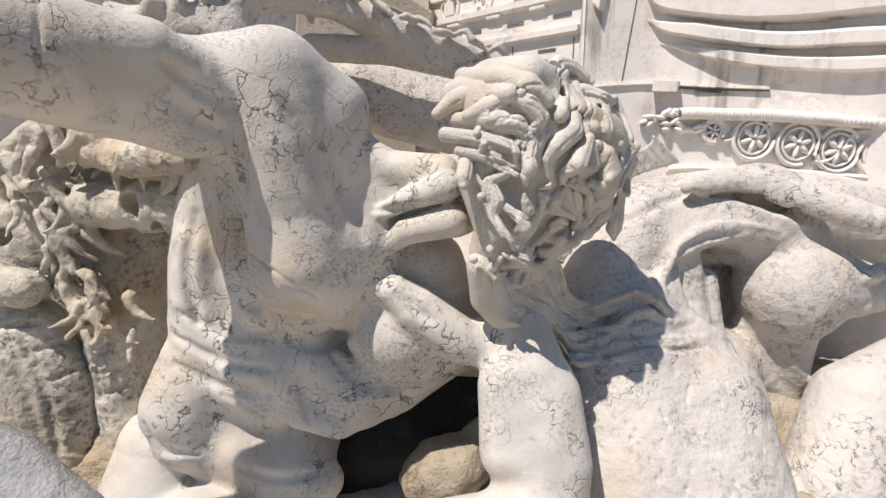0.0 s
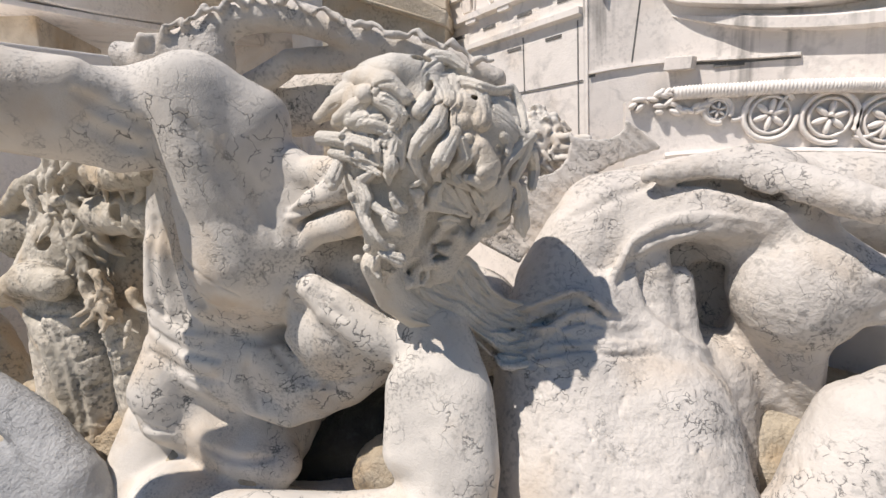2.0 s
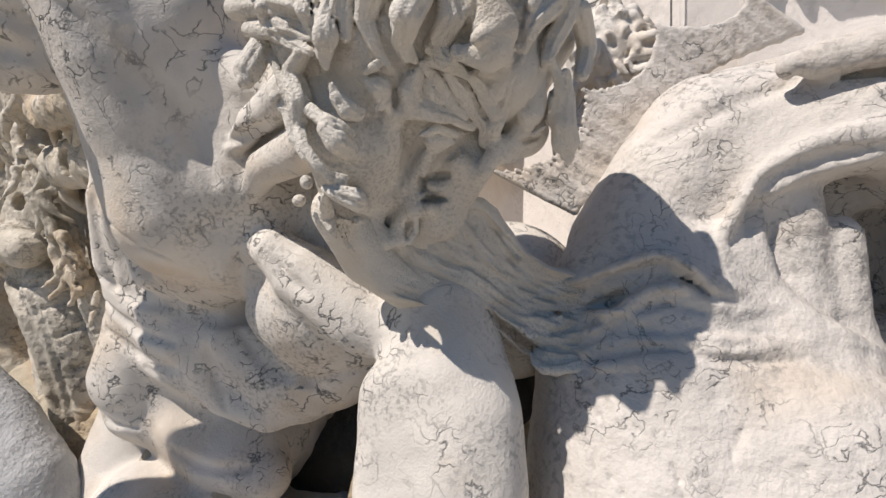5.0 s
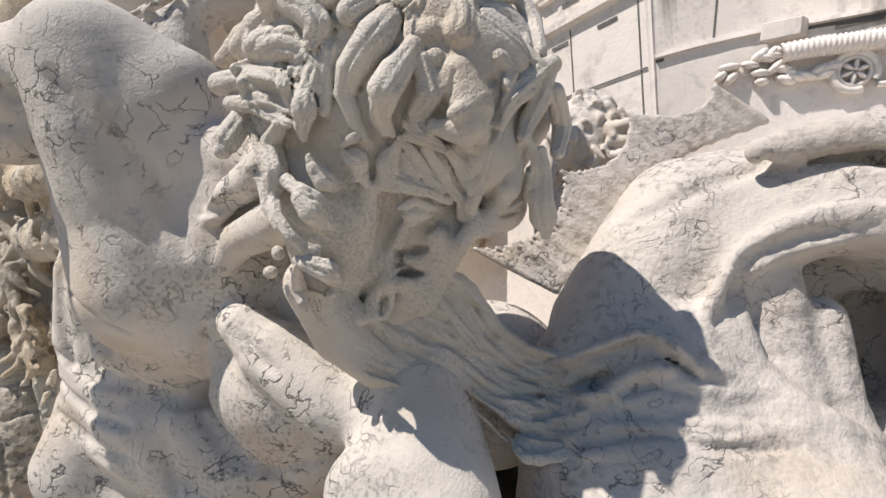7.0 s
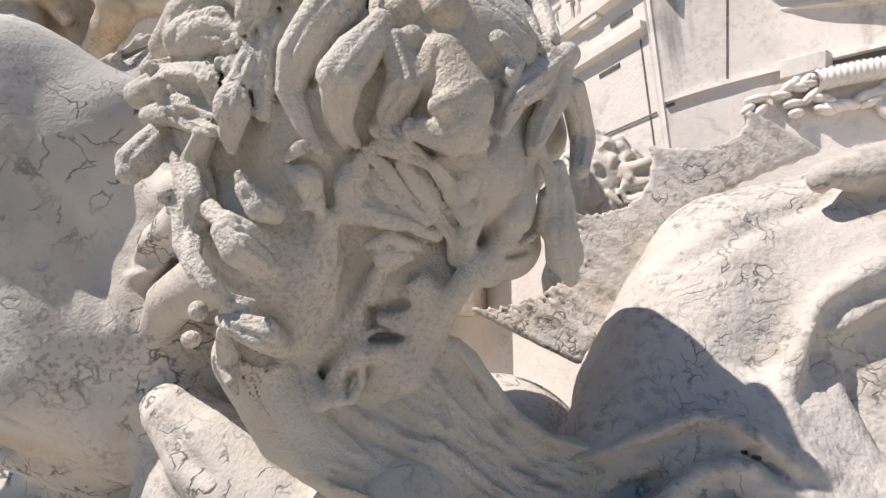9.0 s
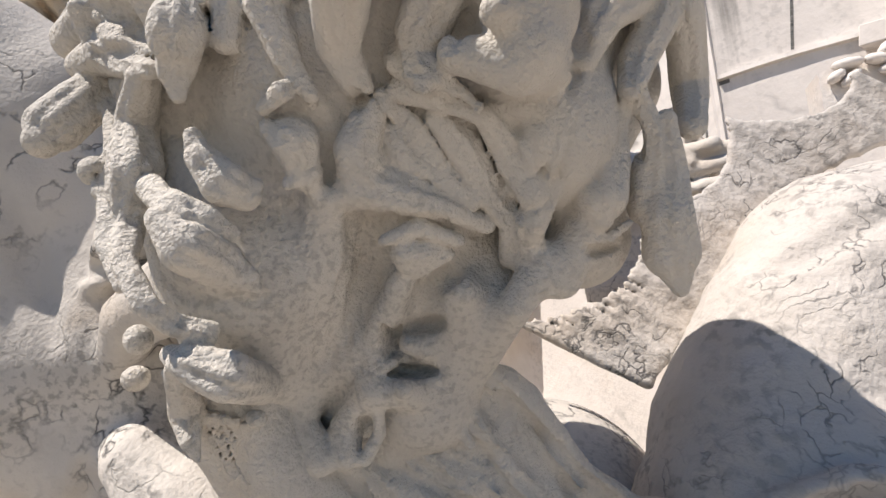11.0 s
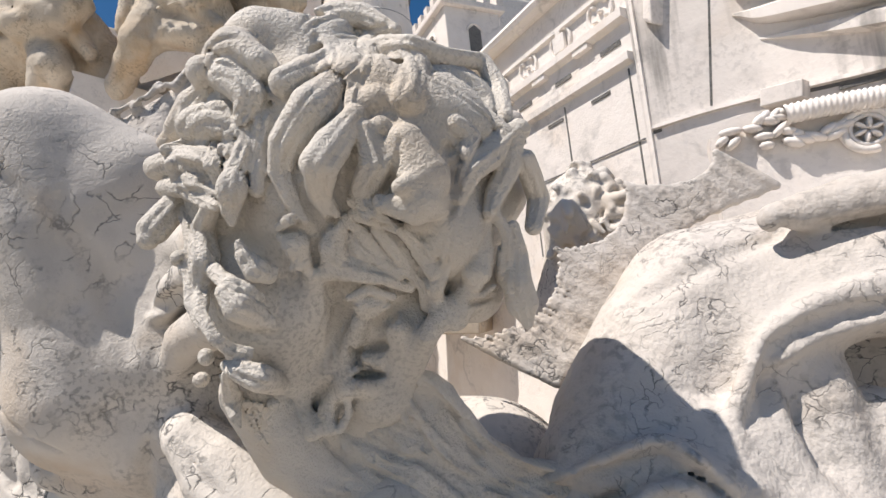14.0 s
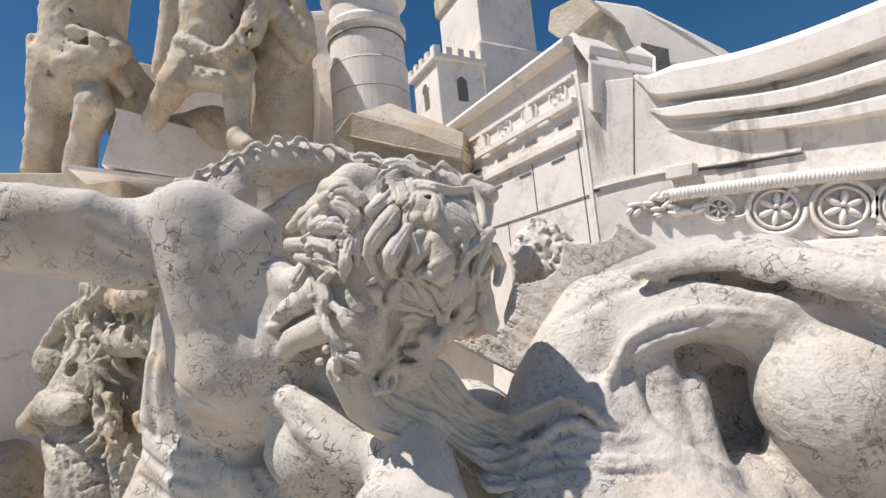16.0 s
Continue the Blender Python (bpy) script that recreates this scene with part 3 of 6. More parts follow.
head.lock(0.010, (0.213, 1.208, 2.061), 0.0095, (0.206, 1.200, 2.028), 0.0137, (0.197, 1.186, 1.991), 0.0151, (0.191, 1.183, 1.955), 0.0109, (0.190, 1.188, 1.940), 0.0059)
head.boss(0.005, (0.199, 1.182, 1.978), (0.0184, 0.0184, 0.0250), (0, 10, 0))
head.lock(0.010, (0.216, 1.250, 2.114), 0.0146, (0.233, 1.209, 2.057), 0.0153, (0.219, 1.210, 2.019), 0.0128, (0.215, 1.205, 1.978), 0.0101)
head.lock(0.010, (0.231, 1.218, 1.931), 0.0053, (0.252, 1.213, 1.936), 0.0078, (0.260, 1.224, 1.945), 0.0044)
head.lock(0.010, (0.229, 1.224, 1.919), 0.0074, (0.241, 1.236, 1.911), 0.0179, (0.241, 1.244, 1.893), 0.0123, (0.232, 1.236, 1.882), 0.0041)
head.lock(0.010, (0.190, 1.197, 1.916), 0.0067, (0.193, 1.200, 1.902), 0.0107, (0.203, 1.209, 1.884), 0.0154, (0.208, 1.222, 1.877), 0.0111, (0.216, 1.225, 1.883), 0.0049)
head.boss(0.005, (0.196, 1.199, 1.902), (0.0082, 0.0070, 0.0070), (0, 30, 0))
# forelocks
head.lock(0.010, (0.309, 1.258, 2.110), 0.0172, (0.298, 1.212, 2.061), 0.0267, (0.262, 1.207, 2.027), 0.0213, (0.244, 1.213, 1.998), 0.0149, (0.253, 1.221, 1.959), 0.0099, (0.263, 1.229, 1.936), 0.0058)
head.lock(0.010, (0.344, 1.231, 2.047), 0.0144, (0.324, 1.211, 2.011), 0.0218, (0.314, 1.196, 1.987), 0.0214, (0.286, 1.231, 1.965), 0.0146, (0.289, 1.250, 1.938), 0.0099, (0.298, 1.264, 1.927), 0.0058)
head.lock(0.010, (0.355, 1.233, 2.029), 0.0118, (0.358, 1.243, 1.986), 0.0203, (0.324, 1.259, 1.958), 0.0178, (0.343, 1.252, 1.930), 0.0111, (0.365, 1.262, 1.913), 0.0063)
head.limb(0.010, (0.393, 1.256, 2.010), 0.0233, (0.405, 1.267, 1.965), 0.0322, (0.403, 1.260, 1.941), 0.0258)
head.limb(0.008, (0.395, 1.227, 1.951), 0.0105, (0.405, 1.243, 1.959), 0.0122, (0.416, 1.255, 1.970), 0.0092)
head.boss(0.005, (0.353, 1.258, 2.069), (0.0255, 0.0214, 0.0214), (0, -20, 0))
head.boss(0.005, (0.368, 1.245, 2.032), (0.0143, 0.0135, 0.0135), (0, 0, 0))
head.limb(0.008, (0.363, 1.242, 1.942), 0.0123, (0.397, 1.256, 1.926), 0.0153, (0.422, 1.298, 1.938), 0.0111)
head.egg(0.004, (0.430, 1.278, 2.004), (0.0079, 0.0317, 0.0119), (0, 10, 0), cut=True)
head.egg(0.004, (0.425, 1.295, 1.933), (0.0040, 0.0111, 0.0048), (0, 0, 0), cut=True)
head.lock(0.010, (0.501, 1.366, 2.030), 0.0145, (0.470, 1.351, 2.005), 0.0202, (0.450, 1.316, 1.978), 0.0162, (0.431, 1.310, 1.947), 0.0105)
head.lock(0.010, (0.498, 1.362, 2.017), 0.0102, (0.484, 1.365, 1.986), 0.0153, (0.465, 1.355, 1.953), 0.0143, (0.459, 1.340, 1.927), 0.0099)
head.lock(0.010, (0.503, 1.375, 1.992), 0.0137, (0.503, 1.428, 1.950), 0.0162, (0.498, 1.396, 1.908), 0.0121)
head.lock(0.010, (0.440, 1.302, 2.034), 0.0114, (0.453, 1.319, 2.018), 0.0115, (0.448, 1.304, 1.995), 0.0080)
head.valley(E14, 0.0075, (0.291, 1.257, 1.926), (0.326, 1.262, 1.925), (0.366, 1.269, 1.905), (0.401, 1.286, 1.904), k=0.006, depth=0.10)
head.valley(E14, 0.0056, (0.280, 1.203, 1.999), (0.276, 1.222, 1.954), (0.280, 1.245, 1.922), k=0.006, depth=0.10)
head.valley(E14, 0.0063, (0.339, 1.225, 1.999), (0.310, 1.253, 1.967), (0.310, 1.266, 1.936), k=0.006, depth=0.10)
head.valley(E14, 0.0054, (0.392, 1.243, 2.008), (0.382, 1.238, 1.970), (0.359, 1.240, 1.942), k=0.006, depth=0.10)
head.valley(E14, 0.0063, (0.436, 1.288, 1.983), (0.430, 1.304, 1.953), (0.422, 1.294, 1.921), k=0.006, depth=0.10)
# bell-shaped locks over the far temple
head.lock(0.010, (0.458, 1.349, 1.929), 0.0064, (0.443, 1.357, 1.910), 0.0129, (0.431, 1.361, 1.884), 0.0201, (0.426, 1.357, 1.858), 0.0206, (0.426, 1.355, 1.840), 0.0081)
head.lock(0.010, (0.464, 1.348, 1.927), 0.0055, (0.469, 1.366, 1.897), 0.0121, (0.465, 1.381, 1.872), 0.0172, (0.459, 1.386, 1.849), 0.0173, (0.455, 1.378, 1.834), 0.0057)
head.egg(0.004, (0.458, 1.361, 1.894), (0.0042, 0.0186, 0.0158), (0, 0, 0), cut=True)
head.lock(0.010, (0.479, 1.367, 1.909), 0.0076, (0.478, 1.381, 1.872), 0.0115, (0.471, 1.384, 1.838), 0.0190, (0.470, 1.398, 1.811), 0.0216, (0.473, 1.402, 1.782), 0.0070)
head.limb(0.010, (0.408, 1.368, 1.832), 0.0178, (0.387, 1.367, 1.800), 0.0161)
head.egg(0.004, (0.429, 1.363, 1.821), (0.0207, 0.0275, 0.0064), (0, -15, 0), cut=True)
head.lock(0.010, (0.414, 1.354, 1.827), 0.0036, (0.429, 1.363, 1.825), 0.0046, (0.443, 1.370, 1.836), 0.0037)
head.lock(0.010, (0.402, 1.331, 1.904), 0.0113, (0.392, 1.326, 1.871), 0.0136, (0.377, 1.331, 1.843), 0.0129, (0.362, 1.358, 1.824), 0.0074)
# brow locks
head.lock(0.010, (0.290, 1.259, 1.927), 0.0106, (0.275, 1.261, 1.903), 0.0163, (0.271, 1.276, 1.883), 0.0184, (0.297, 1.288, 1.870), 0.0149, (0.323, 1.305, 1.860), 0.0101, (0.342, 1.332, 1.846), 0.0071)
head.lock(0.010, (0.300, 1.261, 1.937), 0.0057, (0.316, 1.277, 1.911), 0.0081, (0.323, 1.299, 1.883), 0.0101, (0.340, 1.316, 1.865), 0.0086)
head.lock(0.010, (0.332, 1.284, 1.921), 0.0107, (0.343, 1.300, 1.899), 0.0141, (0.348, 1.320, 1.873), 0.0120, (0.360, 1.339, 1.846), 0.0097, (0.350, 1.359, 1.821), 0.0084)
head.lock(0.010, (0.366, 1.281, 1.913), 0.0102, (0.374, 1.315, 1.894), 0.0143, (0.382, 1.321, 1.863), 0.0117)
head.lock(0.010, (0.310, 1.267, 1.941), 0.0082, (0.339, 1.269, 1.928), 0.0087, (0.359, 1.277, 1.916), 0.0071)
head.valley(E12, 0.0049, (0.306, 1.264, 1.928), (0.317, 1.277, 1.902), (0.324, 1.292, 1.884), k=0.006, depth=0.10)
head.valley(E12, 0.0042, (0.259, 1.268, 1.859), (0.288, 1.284, 1.858), (0.316, 1.303, 1.851), (0.333, 1.327, 1.840), k=0.006, depth=0.00)
head.egg(0.004, (0.287, 1.247, 1.932), (0.0064, 0.0121, 0.0080), (0, 20, 0), cut=True)
head.egg(0.004, (0.222, 1.216, 1.917), (0.0037, 0.0082, 0.0057), (0, 0, 0), cut=True)
# the face, turned down: eye, nose, cheek and mouth
head.egg(0.004, (0.297, 1.310, 1.829), (0.0350, 0.0149, 0.0201), (0, 0, 0), cut=True)
head.limb(0.003, (0.283, 1.305, 1.832), 0.0120, (0.291, 1.315, 1.830), 0.0143, (0.301, 1.324, 1.831), 0.0114)
head.limb(0.004, (0.275, 1.287, 1.840), 0.0043, (0.298, 1.300, 1.848), 0.0064, (0.321, 1.321, 1.836), 0.0053)
head.limb(0.004, (0.281, 1.303, 1.821), 0.0035, (0.293, 1.319, 1.815), 0.0045, (0.313, 1.323, 1.826), 0.0040)
head.limb(0.016, (0.380, 1.355, 1.815), 0.0116, (0.351, 1.351, 1.780), 0.0135, (0.304, 1.396, 1.738), 0.0145, (0.269, 1.415, 1.713), 0.0133)
head.limb(0.016, (0.311, 1.342, 1.797), 0.0153, (0.286, 1.380, 1.761), 0.0189, (0.270, 1.389, 1.735), 0.0146)
head.limb(0.020, (0.268, 1.319, 1.807), 0.0117, (0.238, 1.337, 1.775), 0.0154, (0.206, 1.339, 1.752), 0.0151, (0.173, 1.343, 1.735), 0.0128)
head.limb(0.012, (0.228, 1.338, 1.720), 0.0130, (0.253, 1.348, 1.718), 0.0148, (0.252, 1.408, 1.707), 0.0134)
head.limb(0.014, (0.235, 1.340, 1.745), 0.0109, (0.213, 1.342, 1.717), 0.0133, (0.191, 1.343, 1.692), 0.0128, (0.195, 1.338, 1.668), 0.0107)
head.limb(0.020, (0.178, 1.300, 1.778), 0.0107, (0.156, 1.336, 1.734), 0.0139, (0.150, 1.330, 1.696), 0.0141, (0.168, 1.329, 1.666), 0.0130)
head.limb(0.030, (0.241, 1.266, 1.867), 0.0108, (0.225, 1.284, 1.831), 0.0131, (0.191, 1.314, 1.790), 0.0136)
head.egg(0.004, (0.305, 1.324, 1.808), (0.0161, 0.0224, 0.0076), (0, -25, 0), cut=True)
head.egg(0.004, (0.274, 1.341, 1.772), (0.0212, 0.0241, 0.0096), (0, -8, 0), cut=True)
head.limb(0.005, (0.258, 1.346, 1.758), 0.0088, (0.269, 1.356, 1.754), 0.0128, (0.275, 1.376, 1.746), 0.0103)
head.egg(0.004, (0.255, 1.351, 1.734), (0.0253, 0.0203, 0.0056), (0, 5, 0), cut=True)
head.limb(0.004, (0.256, 1.331, 1.723), 0.0078, (0.255, 1.366, 1.714), 0.0104, (0.255, 1.402, 1.708), 0.0078)
head.egg(0.004, (0.245, 1.337, 1.765), (0.0054, 0.0197, 0.0197), (0, 14, 0), cut=True)
head.egg(0.004, (0.209, 1.337, 1.684), (0.0064, 0.0148, 0.0180), (0, 6, 0), cut=True)
head.limb(0.005, (0.228, 1.336, 1.709), 0.0051, (0.222, 1.346, 1.685), 0.0068, (0.209, 1.340, 1.664), 0.0059)
head.limb(0.005, (0.273, 1.402, 1.718), 0.0077, (0.257, 1.413, 1.702), 0.0074, (0.275, 1.391, 1.684), 0.0065, (0.284, 1.395, 1.661), 0.0055)
head.limb(0.005, (0.285, 1.398, 1.722), 0.0054, (0.283, 1.404, 1.696), 0.0055, (0.298, 1.397, 1.676), 0.0049)
head.valley(E12, 0.0021, (0.217, 1.232, 1.869), (0.205, 1.240, 1.834), (0.197, 1.231, 1.799), (0.181, 1.241, 1.762), k=0.008, depth=0.40)
head.valley(E12, 0.0021, (0.224, 1.238, 1.867), (0.210, 1.247, 1.833), (0.200, 1.241, 1.798), (0.170, 1.268, 1.757), k=0.008, depth=0.40)
head.valley(E12, 0.0021, (0.229, 1.248, 1.867), (0.216, 1.255, 1.832), (0.193, 1.264, 1.796), (0.166, 1.288, 1.753), k=0.008, depth=0.40)
head.valley(E12, 0.0021, (0.237, 1.253, 1.866), (0.223, 1.262, 1.831), (0.187, 1.288, 1.793), (0.165, 1.305, 1.750), k=0.008, depth=0.40)
head.valley(E12, 0.0021, (0.245, 1.257, 1.864), (0.230, 1.270, 1.830), (0.194, 1.296, 1.792), (0.170, 1.317, 1.747), k=0.008, depth=0.40)
head.valley(E12, 0.0021, (0.254, 1.261, 1.863), (0.236, 1.278, 1.830), (0.201, 1.304, 1.790), (0.177, 1.327, 1.745), k=0.008, depth=0.40)
head.valley(E12, 0.0021, (0.261, 1.268, 1.862), (0.243, 1.287, 1.829), (0.211, 1.309, 1.789), (0.188, 1.331, 1.744), k=0.008, depth=0.40)
head.valley(E12, 0.0021, (0.269, 1.274, 1.861), (0.252, 1.292, 1.828), (0.221, 1.315, 1.788), (0.200, 1.334, 1.743), k=0.008, depth=0.40)
head.valley(E12, 0.0021, (0.277, 1.279, 1.860), (0.262, 1.294, 1.826), (0.234, 1.314, 1.787), (0.213, 1.335, 1.743), k=0.008, depth=0.40)
# hanging leaf locks beside the cheek
head.lock(0.010, (0.146, 1.197, 1.965), 0.0121, (0.109, 1.216, 1.947), 0.0151, (0.128, 1.202, 1.904), 0.0177, (0.117, 1.200, 1.868), 0.0126, (0.138, 1.181, 1.838), 0.0091, (0.161, 1.180, 1.808), 0.0083, (0.167, 1.194, 1.794), 0.0092, (0.179, 1.212, 1.786), 0.0093)
head.lock(0.010, (0.178, 1.181, 1.860), 0.0098, (0.191, 1.187, 1.841), 0.0167, (0.186, 1.215, 1.832), 0.0178, (0.198, 1.227, 1.821), 0.0094, (0.202, 1.233, 1.813), 0.0039)
head.lock(0.010, (0.145, 1.201, 1.889), 0.0099, (0.178, 1.191, 1.868), 0.0107, (0.196, 1.201, 1.858), 0.0089, (0.199, 1.218, 1.851), 0.0050)
head.lock(0.010, (0.147, 1.207, 1.774), 0.0082, (0.174, 1.199, 1.768), 0.0136, (0.194, 1.210, 1.757), 0.0175, (0.166, 1.270, 1.741), 0.0151, (0.162, 1.294, 1.739), 0.0062)
head.valley(E12, 0.0052, (0.139, 1.201, 1.940), (0.151, 1.198, 1.912), (0.175, 1.192, 1.883), k=0.005, depth=0.00)
head.valley(E12, 0.0042, (0.167, 1.185, 1.832), (0.180, 1.190, 1.814), (0.193, 1.215, 1.807), (0.200, 1.241, 1.808), k=0.006, depth=0.10)
head.valley(E12, 0.0037, (0.175, 1.185, 1.799), (0.180, 1.211, 1.791), (0.179, 1.247, 1.765), k=0.006, depth=0.10)
head.valley(E12, 0.0044, (0.129, 1.230, 1.740), (0.158, 1.238, 1.729), (0.157, 1.280, 1.724), k=0.006, depth=0.10)
head.lock(0.010, (0.171, 1.220, 2.038), 0.0110, (0.197, 1.187, 1.983), 0.0154, (0.190, 1.188, 1.960), 0.0127, (0.189, 1.188, 1.941), 0.0050)
head.boss(0.005, (0.197, 1.186, 1.985), (0.0112, 0.0112, 0.0147), (0, 0, 0))
head.lock(0.010, (0.053, 1.229, 1.996), 0.0173, (0.053, 1.212, 1.977), 0.0200, (0.048, 1.195, 1.955), 0.0207, (0.049, 1.186, 1.941), 0.0140)
head.egg(0.004, (0.056, 1.196, 1.956), (0.0076, 0.0109, 0.0049), (0, 30, 0), cut=True)
head.boss(0.005, (0.089, 1.198, 1.912), (0.0115, 0.0115, 0.0115), (0, 0, 0))
head.lock(0.010, (0.094, 1.198, 1.903), 0.0050, (0.097, 1.196, 1.894), 0.0059)
head.lock(0.010, (0.067, 1.225, 1.982), 0.0061, (0.095, 1.208, 1.933), 0.0061, (0.103, 1.198, 1.891), 0.0058, (0.119, 1.183, 1.852), 0.0055, (0.138, 1.180, 1.821), 0.0052)
head.boss(0.005, (0.113, 1.209, 1.786), (0.0114, 0.0114, 0.0128), (0, 0, 0))
head.boss(0.005, (0.075, 1.233, 1.756), (0.0116, 0.0105, 0.0105), (0, 0, 0))
head.boss(0.005, (0.127, 1.219, 1.760), (0.0052, 0.0052, 0.0052), (0, 0, 0))
head.boss(0.005, (0.154, 1.274, 1.714), (0.0100, 0.0080, 0.0080), (0, 0, 0))
head.lock(0.010, (0.140, 1.214, 1.763), 0.0073, (0.118, 1.242, 1.728), 0.0135, (0.129, 1.234, 1.709), 0.0084, (0.133, 1.236, 1.695), 0.0040)
head.lock(0.010, (0.131, 1.250, 1.723), 0.0043, (0.127, 1.257, 1.700), 0.0044, (0.130, 1.273, 1.669), 0.0041)
head.lock(0.010, (0.136, 1.254, 1.721), 0.0043, (0.133, 1.263, 1.696), 0.0044, (0.133, 1.283, 1.662), 0.0042)
head.lock(0.010, (0.140, 1.259, 1.718), 0.0043, (0.137, 1.271, 1.692), 0.0045, (0.125, 1.305, 1.650), 0.0044)
head.lock(0.010, (0.142, 1.266, 1.714), 0.0044, (0.139, 1.280, 1.687), 0.0045, (0.131, 1.313, 1.645), 0.0044)
head.lock(0.010, (0.142, 1.275, 1.709), 0.0044, (0.141, 1.290, 1.682), 0.0046, (0.138, 1.320, 1.639), 0.0044)
head.lock(0.010, (0.141, 1.286, 1.704), 0.0045, (0.144, 1.300, 1.677), 0.0047, (0.140, 1.334, 1.631), 0.0045)
head.lock(0.010, (0.141, 1.297, 1.699), 0.0046, (0.137, 1.323, 1.667), 0.0049, (0.148, 1.340, 1.626), 0.0045)
# beard: a bed of wavy strands from the chin that sweeps over the back of the beast
mane = Clay((0.05, 1.20, 1.28), (0.95, 1.72, 1.80), 0.0033)
rng = random.Random(4)
GUIDES = [
    smooth_path([(0.257, 1.337, 1.724), (0.303, 1.395, 1.718), (0.342, 1.443, 1.658), (0.385, 1.489, 1.588), (0.457, 1.528, 1.549), (0.544, 1.574, 1.569), (0.621, 1.564, 1.591), (0.693, 1.580, 1.524)], 24),
    smooth_path([(0.236, 1.331, 1.714), (0.278, 1.391, 1.669), (0.331, 1.427, 1.604), (0.384, 1.480, 1.543), (0.469, 1.517, 1.510), (0.556, 1.559, 1.543), (0.631, 1.555, 1.576), (0.713, 1.579, 1.490)], 24),
    smooth_path([(0.191, 1.336, 1.703), (0.240, 1.386, 1.625), (0.311, 1.409, 1.574), (0.373, 1.468, 1.509), (0.469, 1.510, 1.488), (0.556, 1.543, 1.506), (0.631, 1.554, 1.529), (0.755, 1.599, 1.467)], 24),
    smooth_path([(0.164, 1.313, 1.675), (0.199, 1.361, 1.596), (0.291, 1.394, 1.554), (0.347, 1.427, 1.487), (0.394, 1.463, 1.440), (0.481, 1.488, 1.430), (0.567, 1.526, 1.464), (0.742, 1.568, 1.425)], 24),
    smooth_path([(0.140, 1.269, 1.674), (0.143, 1.313, 1.596), (0.224, 1.352, 1.553), (0.308, 1.405, 1.516), (0.367, 1.431, 1.450), (0.407, 1.446, 1.399), (0.493, 1.471, 1.396), (0.598, 1.515, 1.399)], 24),
]


def strand(u, wave, start, stop, swing):
    # u runs from the top guide to the lowest
    line = []
    for j in range(start, stop + 1):
        v = min(3.999, max(0.0, u + swing * math.sin(j * 0.62 + wave) + 0.3 * swing * math.sin(j * 1.5 + 2 * wave)))
        k = int(v)
        line.append(GUIDES[k][j].lerp(GUIDES[k + 1][j], v - k))
    return line


for i in range(40):
    wave, fat, stop = rng.uniform(0, 6), rng.uniform(0.7, 1.2), rng.randint(15, 24)
    pts = strand(4 * i / 39, wave, 0, stop, 0.22)
    line = []
    for j, p in enumerate(pts):
        r = fat * (0.022 - 0.013 * j / 24) * min(1.0, 0.35 + 0.13 * j)
        line += [tuple(p + Vector((0, r * 0.95 + 0.022 * max(0.0, 1 - j / 5) + 0.005 * math.sin(j * 0.8 + wave) + 0.012 * (j / 24) ** 2, -r * 0.25))), r]
    mane.limb(0.0035, *line)
for i in range(230):
    start = rng.randint(0, 12)
    pts = strand(rng.uniform(0, 4), rng.choice((0.4, 2.1, 4.4)) + rng.uniform(-0.4, 0.4), start, min(23, start + rng.randint(5, 13)), 0.22)
    mane.valley((0.60, 0.50, 1.95), rng.uniform(0.003, 0.006), *pts[::2], k=0.004, depth=0.3)
mane.limb(0.02, (0.105, 1.293, 1.729), 0.045, (0.119, 1.343, 1.630), 0.045, (0.166, 1.394, 1.561), 0.04)
carve("giant_statue", [body, mane, head], MARBLE, "weathered white marble bearded giant straining on one arm", "statue", rough=((0.06, 0.0018), (0.012, 0.0004)), second=HAIR, seconds=2)

# ---- the bull-like beast whose back carries the beard ----
bull = Clay((0.15, 1.0, 0.70), (2.30, 2.50, 2.30), 0.007)
bull.limb(0.050, (0.600, 1.500, 0.850), 0.320, (0.620, 1.550, 1.020), 0.300, (0.601, 1.663, 1.282), 0.260, (0.595, 1.702, 1.452), 0.207, (0.555, 1.741, 1.566), 0.142, (0.635, 1.792, 1.693), 0.141, (0.701, 1.850, 1.766), 0.152, (0.830, 1.909, 1.766), 0.171, (1.151, 1.878, 1.802), 0.183)
bull.limb(0.050, (0.740, 1.750, 1.100), 0.200, (0.770, 1.755, 1.400), 0.175, (0.750, 1.782, 1.519), 0.168, (0.790, 1.860, 1.680), 0.160)
bull.limb(0.08, (0.915, 2.080, 1.730), 0.15, (1.169, 2.050, 1.797), 0.16, (1.489, 2.020, 1.782), 0.16, (1.865, 2.000, 1.695), 0.17)
bull.limb(0.08, (0.95, 1.78, 0.90), 0.24, (0.98, 1.85, 1.20), 0.20)
bull.limb(0.05, (0.500, 1.620, 1.380), 0.130, (0.500, 1.630, 1.500), 0.110, (0.550, 1.680, 1.580), 0.100)
bull.limb(0.06, (0.800, 1.500, 0.950), 0.300, (0.820, 1.600, 1.180), 0.240, (0.820, 1.700, 1.340), 0.170)
bull.egg(0.04, (0.921, 1.740, 1.572), (0.155, 0.15, 0.20), (0, 0, 0), cut=True)
bull.limb(0.025, (0.708, 1.615, 1.593), 0.012, (0.754, 1.640, 1.684), 0.018, (0.840, 1.680, 1.736), 0.022, (0.966, 1.720, 1.762), 0.028, (1.128, 1.745, 1.740), 0.04, (1.287, 1.770, 1.748), 0.05)
bull.limb(0.06, (0.80, 2.0, 1.1), 0.20, (0.85, 2.05, 1.5), 0.20)
